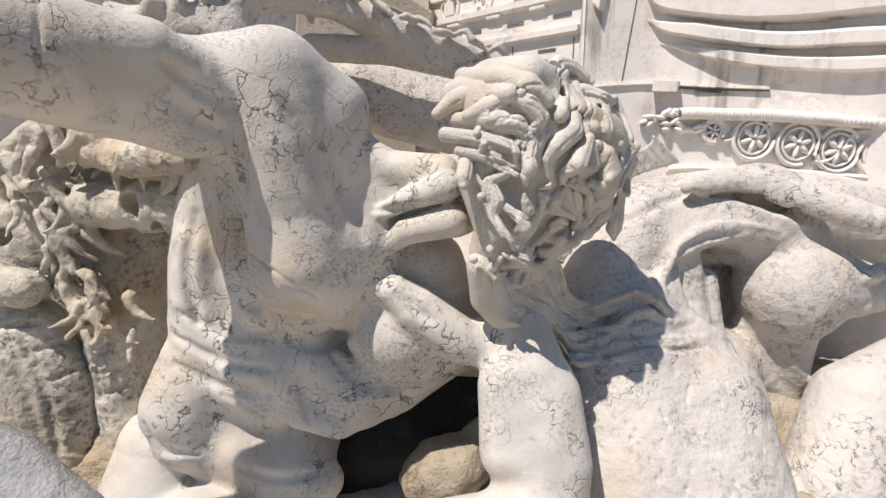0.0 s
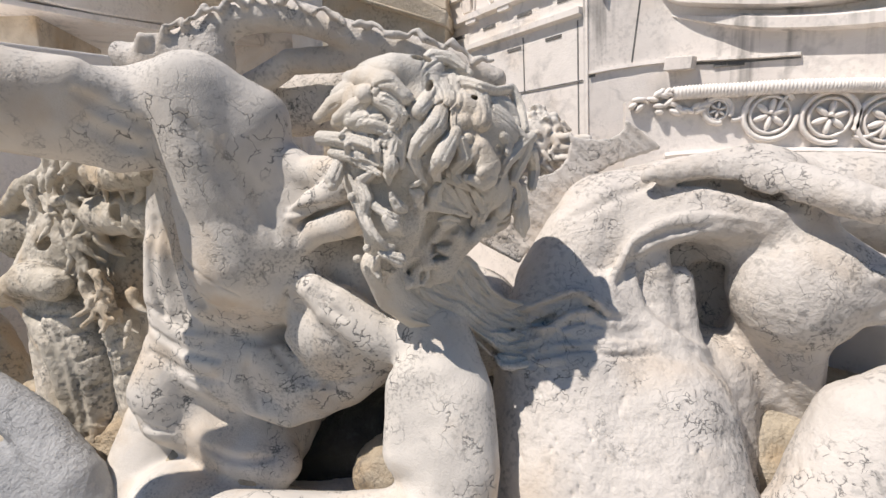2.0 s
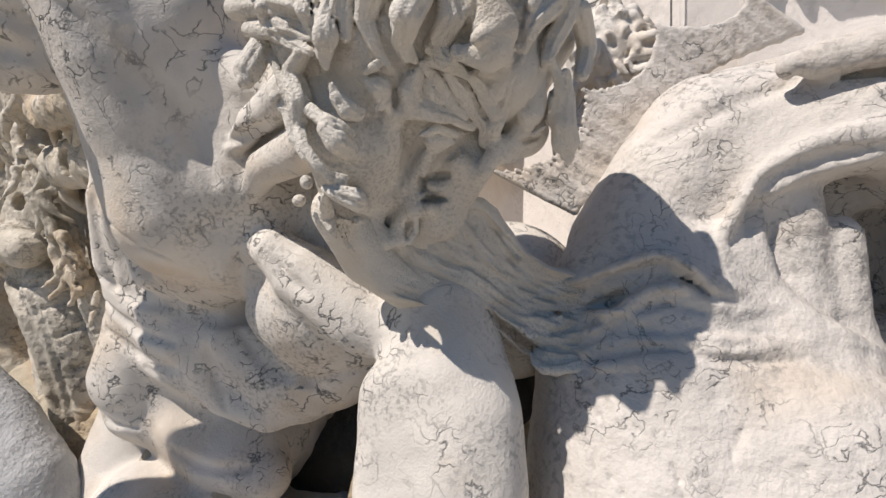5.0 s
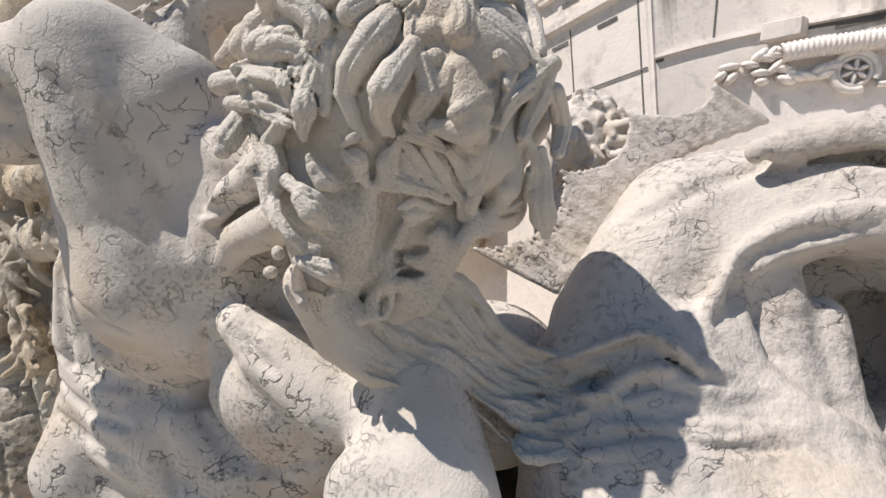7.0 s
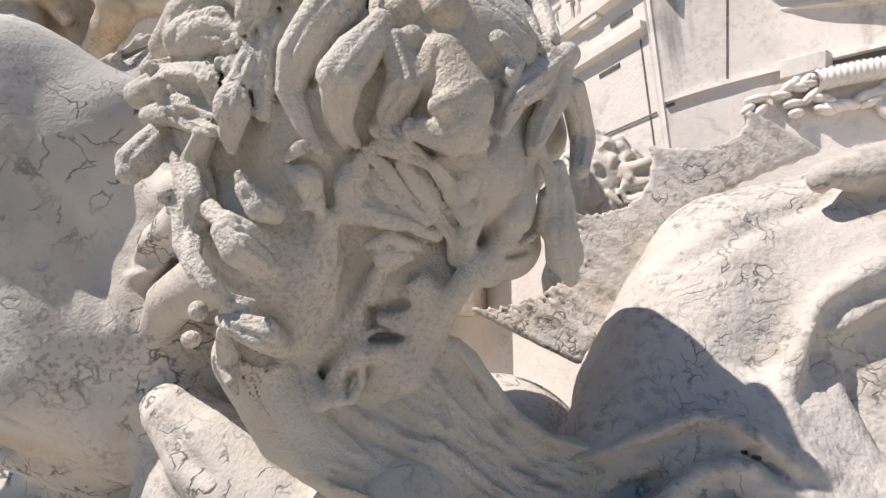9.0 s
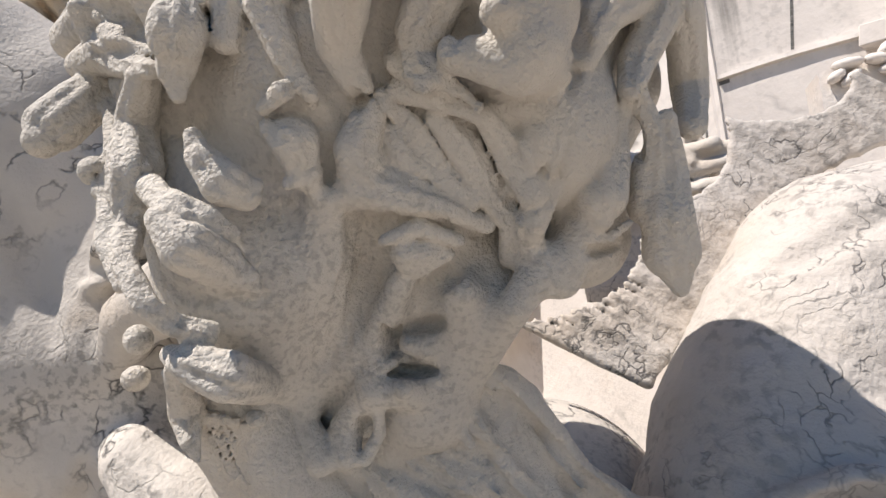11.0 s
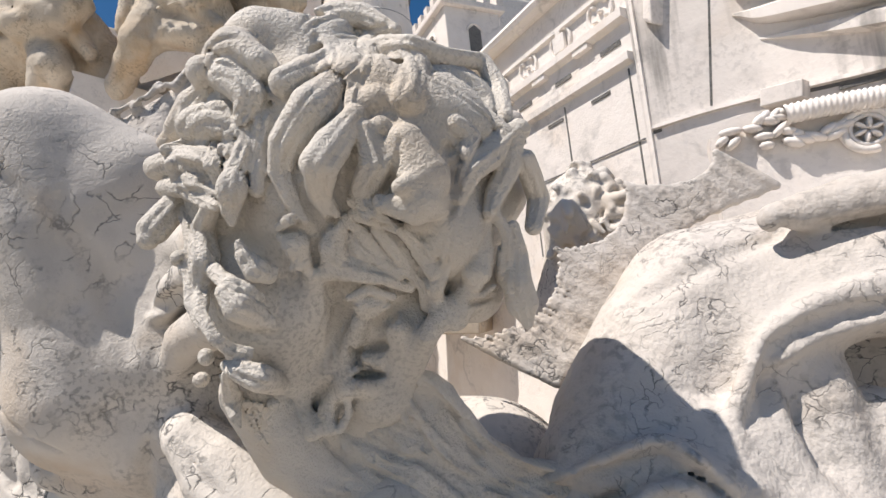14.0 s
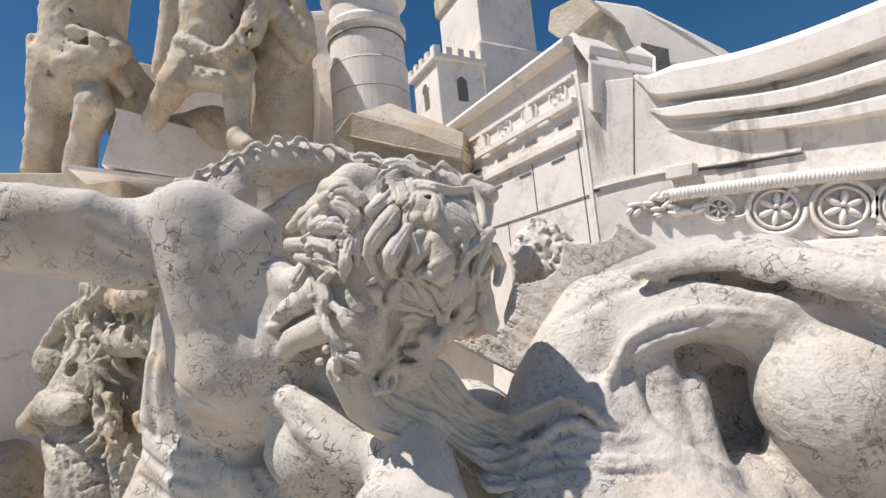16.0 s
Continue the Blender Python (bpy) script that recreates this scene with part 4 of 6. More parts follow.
bull.limb(0.06, (0.786, 1.740, 1.719), 0.06, (0.947, 1.800, 1.780), 0.085, (1.139, 1.850, 1.765), 0.09)
bull.limb(0.03, (0.853, 1.880, 1.868), 0.03, (0.977, 1.870, 1.846), 0.05, (1.119, 1.860, 1.807), 0.045, (1.286, 1.850, 1.760), 0.05)
bull.valley((0.83, 0.158, 1.854), 0.022, (0.890, 1.300, 1.878), (0.961, 1.300, 1.868), (1.055, 1.300, 1.838), (1.132, 1.300, 1.809), k=0.012, depth=0.1)
bull.limb(0.03, (0.831, 1.740, 1.643), 0.06, (0.838, 1.720, 1.511), 0.07, (0.842, 1.680, 1.357), 0.09)
bull.limb(0.02, (0.915, 1.755, 1.579), 0.045, (0.915, 1.730, 1.469), 0.055, (0.918, 1.690, 1.329), 0.07)
bull.limb(0.06, (1.05, 2.15, 1.0), 0.17, (1.08, 2.15, 1.6), 0.17)
bull.egg(0.04, (1.257, 1.800, 1.550), (0.19, 0.18, 0.21))
bull.limb(0.04, (1.328, 1.760, 1.570), 0.13, (1.490, 1.760, 1.550), 0.09)
bull.egg(0.015, (1.422, 1.690, 1.498), (0.04, 0.03, 0.03))
bull.limb(0.02, (1.347, 1.660, 1.595), 0.02, (1.454, 1.660, 1.633), 0.03)
bull.limb(0.04, (1.169, 1.860, 1.370), 0.09, (1.197, 1.840, 1.197), 0.08, (1.269, 1.820, 1.115), 0.05)
bull.limb(0.03, (1.267, 1.780, 1.354), 0.08, (1.308, 1.800, 1.124), 0.04)
bull.limb(0.05, (1.675, 1.680, 1.308), 0.12, (1.377, 1.580, 1.191), 0.15, (1.256, 1.480, 0.971), 0.16, (1.224, 1.420, 0.737), 0.18)
bull.limb(0.02, (1.074, 1.420, 1.237), 0.012, (1.160, 1.430, 1.277), 0.02, (1.267, 1.460, 1.290), 0.012, cut=True)
bull.limb(0.01, (0.437, 1.100, 1.235), 0.010, (0.507, 1.080, 1.264), 0.012, (0.559, 1.060, 1.235), 0.010, cut=True)
bull.limb(0.02, (0.825, 1.732, 1.905), 0.025, (0.947, 1.754, 1.916), 0.043, (1.086, 1.766, 1.907), 0.054, (1.239, 1.698, 1.857), 0.059, (1.357, 1.601, 1.808), 0.045)
bull.limb(0.012, (0.911, 1.753, 1.878), 0.009, (1.035, 1.772, 1.868), 0.027, (1.154, 1.739, 1.835), 0.036, (1.251, 1.678, 1.799), 0.023, cut=True)
bull.valley(E05, 0.020, (0.885, 1.735, 1.883), (1.035, 1.772, 1.872), (1.154, 1.740, 1.839), (1.238, 1.688, 1.806), k=0.008, depth=-0.3)
bull.ridge(E05, 0.014, (0.706, 1.607, 1.611), (0.777, 1.695, 1.698), (0.897, 1.769, 1.758), (1.015, 1.775, 1.775), (1.137, 1.728, 1.759), k=0.008)
bull.valley(E05, 0.018, (0.726, 1.609, 1.601), (0.806, 1.696, 1.688), (0.920, 1.770, 1.724), (1.033, 1.766, 1.744), k=0.012, depth=-0.2)
bull.valley(E05, 0.012, (0.568, 1.667, 1.789), (0.632, 1.637, 1.820), (0.752, 1.732, 1.857), (0.847, 1.737, 1.885), k=0.02)
# wavy folds where the beard ends on the back, and small chips
E35 = (0.626, 0.474, 1.867)
for pts in (((0.630, 1.200, 1.676), (0.667, 1.200, 1.646), (0.716, 1.200, 1.632)), ((0.643, 1.200, 1.641), (0.683, 1.200, 1.611), (0.735, 1.200, 1.622)), ((0.636, 1.200, 1.576), (0.697, 1.200, 1.569), (0.766, 1.200, 1.579)), ((0.643, 1.200, 1.601), (0.677, 1.200, 1.591), (0.722, 1.200, 1.595))):
    bull.ridge(E35, 0.016, *pts, k=0.012)
    bull.valley(E35, 0.009, *[(Vector(q) + Vector((0, 0, -0.020))).to_tuple() for q in pts], k=0.006)
rng = random.Random(61)
# the strands run on in shallow waves over the beast's back
for i in range(85):
    first = rng.randint(9, 17)
    pts = strand(rng.uniform(0, 4), rng.choice((0.4, 2.1, 4.4)) + rng.uniform(-0.4, 0.4), first, min(24, first + rng.randint(5, 10)), 0.22)
    if i % 3 == 0:
        bull.ridge(E35, rng.uniform(0.008, 0.015), *pts[::2], k=0.010)
    bull.valley(E35, rng.uniform(0.004, 0.009), *[q + Vector((0, 0, -0.012)) for q in pts[::2]], k=0.006, depth=0.1)
for i in range(26):
    q = Vector((0.645, 1.200, 1.814)) + Vector((rng.uniform(-0.10, 0.30), 0, rng.uniform(-0.06, 0.14)))
    bull.valley(E35, rng.uniform(0.003, 0.005), q, q + Vector((0.012, 0, rng.uniform(-0.004, 0.004))), q + Vector((rng.uniform(0.02, 0.04), 0, rng.uniform(-0.008, 0.008))), k=0.003, depth=0.2)
for i in range(110):
    q = Vector((0.47, 1.200, 1.42)) + Vector((rng.uniform(0.0, 0.62), 0, rng.uniform(-0.36, 0.05)))
    bull.valley(E35, rng.uniform(0.0025, 0.0055), q, q + Vector((rng.uniform(-0.006, 0.006), 0, -0.014)), q + Vector((rng.uniform(-0.012, 0.012), 0, rng.uniform(-0.045, -0.022))), k=0.003, depth=0.15)
carve("bull_statue", [bull], PALE, "pale cracked marble bull-like sea beast beside the giant", "statue")

# ---- the scaly beast under the raised arm ----
beast = Clay((-2.35, 1.15, 0.70), (-0.35, 2.30, 2.32), 0.0065)
rng = random.Random(9)
beast.limb(0.08, (-1.305, 1.850, 1.943), 0.22, (-1.455, 1.850, 1.580), 0.26, (-1.476, 1.820, 1.147), 0.24, (-1.490, 1.800, 0.458), 0.26)
beast.limb(0.05, (-1.468, 1.750, 1.722), 0.12, (-1.529, 1.700, 1.566), 0.14, (-1.395, 1.720, 1.513), 0.13)
beast.limb(0.06, (-1.098, 1.800, 1.871), 0.13, (-1.109, 1.780, 1.618), 0.14, (-1.126, 1.780, 1.252), 0.14)
# muzzle under the arm, teeth, jaw
beast.limb(0.03, (-1.055, 1.550, 2.031), 0.05, (-0.863, 1.480, 1.997), 0.06, (-0.696, 1.460, 2.018), 0.07)
beast.limb(0.03, (-1.087, 1.600, 1.858), 0.07, (-0.910, 1.560, 1.858), 0.08, (-0.770, 1.550, 1.846), 0.08)
beast.limb(0.01, (-1.001, 1.500, 1.938), 0.016, (-0.739, 1.450, 1.952), 0.018, cut=True)
beast.limb(0.006, (-0.948, 1.500, 1.961), 0.016, (-0.944, 1.495, 1.910), 0.004)
beast.limb(0.006, (-0.866, 1.490, 1.965), 0.016, (-0.863, 1.485, 1.908), 0.004)
beast.limb(0.006, (-0.791, 1.480, 1.981), 0.016, (-0.779, 1.475, 1.933), 0.004)
# small scaled head with prongs beside it
beast.egg(0.03, (-1.731, 1.820, 1.788), (0.16, 0.14, 0.14))
beast.limb(0.012, (-1.737, 1.720, 1.872), 0.03, (-1.579, 1.700, 1.972), 0.035, (-1.405, 1.660, 2.012), 0.035, (-1.339, 1.640, 2.041), 0.03)
beast.limb(0.010, (-1.351, 1.620, 2.000), 0.025, (-1.296, 1.600, 1.915), 0.022, (-1.188, 1.580, 1.924), 0.012)
beast.limb(0.010, (-1.482, 1.660, 1.960), 0.025, (-1.460, 1.650, 1.883), 0.02, (-1.523, 1.660, 1.828), 0.012)
beast.egg(0.01, (-1.411, 1.640, 1.751), (0.045, 0.05, 0.03), (0, -20, 0), cut=True)
for k in range(4):
    beast.limb(0.006, (-1.706, 1.660, 1.922), 0.004, (Vector((-1.586, 1.660, 1.852)) + Vector((0, 0, -0.05 * k))).to_tuple(), 0.005, (Vector((-1.463, 1.640, 1.818)) + Vector((0, 0, -0.03 * k))).to_tuple(), 0.004, cut=True)
# mane: locks that hang and curl
for i in range(28):
    u = rng.random()
    p = Vector((-1.252, 1.550, 2.109)).lerp(Vector((-0.709, 1.450, 2.019)), u) + Vector((rng.uniform(-0.03, 0.03), rng.uniform(-0.02, 0.12), rng.uniform(-0.03, 0.05)))
    line, way = [], Vector((rng.uniform(-0.5, 0.5), rng.uniform(-0.3, 0.1), -1)).normalized()
    r = rng.uniform(0.018, 0.034)
    for j in range(5):
        line += [tuple(p), r * (1 - j * 0.17)]
        p = p + way * 0.035
        way = (way + Vector((rng.uniform(-0.5, 0.5), rng.uniform(-0.3, 0.3), 0.1))).normalized()
    beast.limb(0.012, *line)
for i in range(44):
    u, w = rng.random(), rng.random()
    p = Vector((-1.304, 1.600, 1.999)).lerp(Vector((-1.062, 1.540, 1.478)), u) + Vector((rng.uniform(-0.08, 0.10), rng.uniform(-0.03, 0.05), rng.uniform(-0.02, 0.02)))
    line, way = [], Vector((rng.uniform(-0.3, 0.8), rng.uniform(-0.3, 0.1), -1)).normalized()
    r = rng.uniform(0.013, 0.028)
    for j in range(5):
        line += [tuple(p), r * (1 - j * 0.17)]
        p = p + way * 0.030
        way = (way + Vector((rng.uniform(-0.7, 0.7), rng.uniform(-0.3, 0.3), 0.15))).normalized()
    beast.limb(0.012, *line)
for i in range(14):
    p = Vector((-0.929, 1.520, 1.813)) + Vector((rng.uniform(-0.12, 0.10), rng.uniform(-0.02, 0.06), rng.uniform(-0.35, 0.05)))
    beast.egg(0.01, tuple(p), (rng.uniform(0.02, 0.05), 0.05, rng.uniform(0.02, 0.05)), (rng.uniform(-40, 40), rng.uniform(-40, 40), 0), cut=True)
beast.egg(0.012, (-1.141, 1.520, 1.600), (0.03, 0.05, 0.05), (0, 20, 0), cut=True)
# breast folds
beast.limb(0.02, (-1.691, 1.620, 1.538), 0.05, (-1.440, 1.560, 1.622), 0.07, (-1.294, 1.540, 1.605), 0.06)
beast.egg(0.012, (-1.526, 1.530, 1.541), (0.02, 0.05, 0.035), (0, -20, 0), cut=True)
beast.egg(0.012, (-1.282, 1.490, 1.523), (0.025, 0.04, 0.022), (0, -35, 0), cut=True)
# belly plates in two columns, parted by grooves
COL_A = smooth_path([(-1.343, 1.630, 1.445), (-1.273, 1.610, 1.267), (-1.259, 1.600, 1.032), (-1.270, 1.580, 0.642)], 14)
COL_B = smooth_path([(-1.125, 1.640, 1.446), (-1.100, 1.640, 1.260), (-1.099, 1.630, 1.025), (-1.134, 1.620, 0.625)], 14)
beast.limb(0.01, *[v for i, q in enumerate(COL_A) for v in (tuple(q), 0.105 - 0.002 * i)])
beast.limb(0.01, *[v for i, q in enumerate(COL_B) for v in (tuple(q), 0.075)])
# ribbon beside the plates and the rough flank
beast.limb(0.015, (-1.495, 1.580, 1.470), 0.03, (-1.381, 1.550, 1.357), 0.04, (-1.337, 1.540, 1.201), 0.035, (-1.323, 1.530, 1.018), 0.035, (-1.328, 1.520, 0.806), 0.045)
beast.limb(0.05, (-2.096, 1.750, 1.290), 0.14, (-1.943, 1.720, 0.985), 0.16, (-1.924, 1.700, 0.549), 0.18)
# joints between the plates
E15 = (0.453, -0.024, 1.994)
for pts in (((-1.060, 1.300, 1.474), (-0.973, 1.300, 1.508), (-0.869, 1.300, 1.529)), ((-1.019, 1.300, 1.398), (-0.946, 1.300, 1.428), (-0.865, 1.300, 1.460)), ((-0.995, 1.300, 1.302), (-0.933, 1.300, 1.324), (-0.850, 1.300, 1.355)), ((-0.994, 1.300, 1.191), (-0.934, 1.300, 1.198), (-0.862, 1.300, 1.210)), ((-1.001, 1.300, 1.068), (-0.957, 1.300, 1.071), (-0.890, 1.300, 1.082)), ((-0.867, 1.300, 1.479), (-0.820, 1.300, 1.493), (-0.756, 1.300, 1.513)), ((-0.863, 1.300, 1.423), (-0.809, 1.300, 1.439), (-0.751, 1.300, 1.458)), ((-0.856, 1.300, 1.366), (-0.808, 1.300, 1.381), (-0.755, 1.300, 1.396)), ((-0.874, 1.300, 1.547), (-0.861, 1.300, 1.408), (-0.846, 1.300, 1.254)), ((-1.200, 1.300, 1.559), (-1.003, 1.300, 1.568), (-0.736, 1.300, 1.573))):
    beast.valley(E15, 0.011, *pts, k=0.006, depth=0.15)
beast.valley(E15, 0.020, (-1.059, 1.300, 1.554), (-1.022, 1.300, 1.364), (-1.016, 1.300, 1.165), (-1.044, 1.300, 0.956), k=0.012)
carve("beast_statue", [beast], BEAST, "stained marble scaly beast with a shaggy mane and bared teeth", "statue", rough=((0.03, 0.004), (0.012, 0.0022)))

# ---- ribbed fin on the beast's back, drapery roll and a second curly head ----
fin = Clay((0.10, 1.55, 1.55), (1.05, 2.20, 2.20), 0.005)
OUT = smooth_path([(0.244, 1.740, 1.748), (0.440, 1.850, 1.915), (0.597, 1.927, 2.044), (0.781, 1.943, 2.079)], 60)
INN = smooth_path([(0.420, 1.780, 1.640), (0.570, 1.880, 1.800), (0.700, 1.940, 1.930), (0.880, 1.960, 1.990)], 60)
for i in range(61):
    u = (i % 20) / 20
    dip = 0.40 * math.sin(math.pi * u) ** 0.8
    o = OUT[i].lerp(INN[i], dip)
    r = 0.0095 if i % 4 == 0 else 0.0068
    fin.limb(0.005, tuple(o), r * 0.7, tuple(INN[i].lerp(o, 0.5)), r, tuple(INN[i]), r)
carve("fin", [fin], PALE, "pale ribbed marble fin with scalloped tips on the beast's back", "carving", rough=((0.03, 0.0012), (0.011, 0.0005)))

roll = Clay((-1.10, 1.55, 1.90), (0.60, 2.45, 2.75), 0.0065)
rng = random.Random(21)
ROLL = smooth_path([(-0.948, 1.800, 2.463), (-0.763, 1.840, 2.537), (-0.582, 1.880, 2.591), (-0.382, 1.900, 2.570), (-0.146, 1.920, 2.473), (0.125, 1.960, 2.396), (0.331, 2.000, 2.299)], 24)
line = []
for j, p in enumerate(ROLL):
    line += [tuple(p + Vector((0, 0.02, -0.03))), 0.062 - 0.018 * abs(j - 9) / 12]
roll.limb(0.03, *line)
# ruffled hem along the roll, folded over in small waves
hem = smooth_path(ROLL, 72)
line = []
for j, p in enumerate(hem):
    line += [tuple(p + Vector((0.0, -0.050 - 0.012 * math.sin(j * 1.1), 0.010 + 0.014 * math.sin(j * 0.9) + 0.008 * math.sin(j * 2.1)))), 0.011 + 0.004 * math.sin(j * 1.3)]
roll.limb(0.012, *line)
for j in range(2, 70, 5):
    q = hem[j] + Vector((0.004, -0.062, -0.012))
    roll.egg(0.008, tuple(q), (0.016, 0.014, 0.009), (0, rng.uniform(-40, 40), 0), cut=True)
roll.limb(0.03, (-0.720, 2.020, 2.305), 0.06, (-0.482, 2.000, 2.406), 0.05, (-0.189, 1.980, 2.388), 0.05, (0.150, 2.000, 2.331), 0.06)
roll.limb(0.05, (-0.720, 2.220, 2.273), 0.14, (-0.339, 2.220, 2.273), 0.15, (0.035, 2.250, 2.170), 0.15)
roll.limb(0.08, (-2.545, 1.800, 2.724), 0.05, (-1.797, 1.800, 2.638), 0.05, (-1.327, 1.800, 2.502), 0.055, (-0.973, 1.820, 2.415), 0.07, (-0.727, 1.860, 2.410), 0.08)
carve("drapery_roll", [roll], PALE, "pale marble roll of ruffled drapery behind the giant", "carving")

curly = Clay((0.22, 1.90, 1.75), (0.85, 2.50, 2.35), 0.005)
curly.egg(0.03, (0.46, 2.24, 2.03), (0.12, 0.12, 0.14))
curly.limb(0.05, (0.44, 2.26, 1.95), 0.09, (0.40, 2.26, 1.78), 0.12)
rng = random.Random(5)
for i in range(90):
    a, b = rng.uniform(-2.6, 0.6), rng.uniform(-0.9, 1.4)
    d = Vector((math.cos(a) * math.cos(b), math.sin(a) * math.cos(b), math.sin(b)))
    p = Vector((0.46, 2.24, 2.03)) + Vector((d.x * 0.125, d.y * 0.125, d.z * 0.145))
    if rng.random() < 0.3:
        curly.egg(0.006, tuple(p), (0.016, 0.016, 0.016), cut=True)
    else:
        r = rng.uniform(0.008, 0.018)
        curly.limb(0.006, tuple(p), r, tuple(p + Vector((rng.uniform(-0.03, 0.04), rng.uniform(-0.02, 0.02), -0.03))), r * 0.7)
for x, z in ((0.03, 0.0), (0.07, -0.04), (0.05, -0.08), (0.10, -0.01)):
    curly.limb(0.006, (0.54, 2.14, 2.05 + z), 0.016, (0.56 + x, 2.11, 2.05 + z), 0.014)
carve("curly_head", [curly], MARBLE, "weathered marble head with drilled curls behind the fin", "statue")

# ---- rock under the group ----
rock = Clay((-2.40, 0.98, 0.60), (2.40, 2.50, 1.70), 0.014)
rng = random.Random(3)
rock.limb(0.10, (-2.2, 1.75, 0.75), 0.30, (-1.0, 1.85, 0.85), 0.36, (-0.35, 2.15, 0.85), 0.36, (0.2, 2.25, 0.85), 0.36, (1.2, 2.0, 0.85), 0.38, (2.2, 1.9, 0.75), 0.34)
rock.egg(0.05, (0.011, 1.550, 0.985), (0.16, 0.12, 0.11), (0, -20, 0))
rock.egg(0.05, (0.145, 1.600, 1.099), (0.06, 0.06, 0.06))
for i in range(40):
    x = rng.choice((rng.uniform(-1.0, -0.45), rng.uniform(0.25, 1.2)))
    rock.egg(0.02, (x, rng.uniform(1.35, 1.55), rng.uniform(0.7, 0.95)), (rng.uniform(0.05, 0.12), 0.08, rng.uniform(0.04, 0.1)), (rng.uniform(-40, 40), rng.uniform(-40, 40), 0))
carve("rock", [rock], ROCK, "rough ochre rock that carries the carved group", "rock", rough=((0.06, 0.012), (0.025, 0.006)))
# added rock at the back of the hollow, coloured as dark as the shade there
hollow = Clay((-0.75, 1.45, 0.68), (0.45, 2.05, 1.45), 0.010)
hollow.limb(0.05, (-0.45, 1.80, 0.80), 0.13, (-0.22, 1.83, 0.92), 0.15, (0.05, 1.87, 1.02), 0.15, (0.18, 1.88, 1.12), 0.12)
carve("hollow_shade_rock", [hollow], HOLLOW_SHADE, "near-black rock that stands for the shade in the hollow under the giant", "rock", rough=((0.05, 0.010), (0.02, 0.004)))
spur = Clay((-1.60, 0.95, 0.70), (-0.50, 1.65, 1.40), 0.008)
spur.limb(0.05, (-1.465, 1.360, 1.252), 0.07, (-1.238, 1.340, 1.140), 0.08, (-1.068, 1.300, 0.972), 0.10, (-1.017, 1.280, 0.750), 0.14)
spur.limb(0.05, (-1.331, 1.300, 0.936), 0.16, (-1.152, 1.280, 0.712), 0.18)
carve("stone_spur", [spur], LEDGE, "blue-grey cracked stone spur beside the scaly beast", "rock", rough=((0.04, 0.004), (0.012, 0.0015)))


# ---- ground, base and the monument's walls ----
def slab(points, depth, bevel=0.006):
    """A bmesh: the flat outline through the places, given its thickness by the vector depth."""
    bm = bmesh.new()
    a = [bm.verts.new(p) for p in points]
    b = [bm.verts.new(Vector(p) + Vector(depth)) for p in points]
    bm.faces.new(a)
    bm.faces.new(b[::-1])
    for i in range(len(a)):
        j = (i + 1) % len(a)
        bm.faces.new((a[j], a[i], b[i], b[j]))
    bmesh.ops.recalc_face_normals(bm, faces=bm.faces)
    if bevel:
        bmesh.ops.bevel(bm, geom=bm.edges[:], offset=bevel, segments=2, affect="EDGES", profile=0.5)
    return bm


def curtain(path, z0, thick):
    """A bmesh: an upright wall along a line of places that are its top edge; thick goes to the left of the way."""
    bm = bmesh.new()
    path = [Vector(p) for p in path]
    rows = []
    for i, p in enumerate(path):
        d = path[min(i + 1, len(path) - 1)] - path[max(i - 1, 0)]
        back = Vector((-d.y, d.x, 0)).normalized() * thick
        rows.append([bm.verts.new(v) for v in ((p.x, p.y, z0), p, p + back, (p.x + back.x, p.y + back.y, z0))])
    for a, b in zip(rows, rows[1:]):
        for i in range(4):
            bm.faces.new((a[i], b[i], b[(i + 1) % 4], a[(i + 1) % 4]))
    bm.faces.new(rows[0])
    bm.faces.new(rows[-1][::-1])
    bmesh.ops.recalc_face_normals(bm, faces=bm.faces)
    return bm


def rope(path, r, turns):
    """A bmesh: a rope of two thick strands twisted along the path."""
    bm = bmesh.new()
    path = [Vector(p) for p in path]
    rings, m = [], 12
    for i, p in enumerate(path):
        d = (path[min(i + 1, len(path) - 1)] - path[max(i - 1, 0)]).normalized()
        side = d.cross(Vector((0, 0, 1))).normalized()
        up = side.cross(d)
        ph = i / len(path) * turns * math.tau
        rings.append([bm.verts.new(p + (side * math.cos(a) + up * math.sin(a)) * r * (0.80 + 0.28 * abs(math.cos(a - ph)))) for a in (k * math.tau / m for k in range(m))])
    for a, b in zip(rings, rings[1:]):
        for k in range(m):
            bm.faces.new((a[k], b[k], b[(k + 1) % m], a[(k + 1) % m])).smooth = True
    bmesh.ops.recalc_face_normals(bm, faces=bm.faces)
    return bm


def structure(name, label="", material=None):
    ob = new(name)
    ob.empty_display_size = 0.1
    return tagged(ob, label, kind="structure")


def whole(name, bm, material, label="", category="", kind="", group=""):
    me = bpy.data.meshes.new(name)
    bm.to_mesh(me)
    bm.free()
    me.materials.append(material)
    return tagged(new(name, me), label, category, group, kind)


bm = bmesh.new()
bmesh.ops.create_grid(bm, x_segments=24, y_segments=24, size=900)
whole("ground", bm, GROUND, "pale stone paving round the monument", kind="structure")
whole("base_block", prism([(-4.2, 0.90), (3.6, 0.90), (3.6, 6.5), (-4.2, 6.5)], 0.004, 0.80, 0.02), WALL, "pale limestone base block under the carved group", kind="structure")

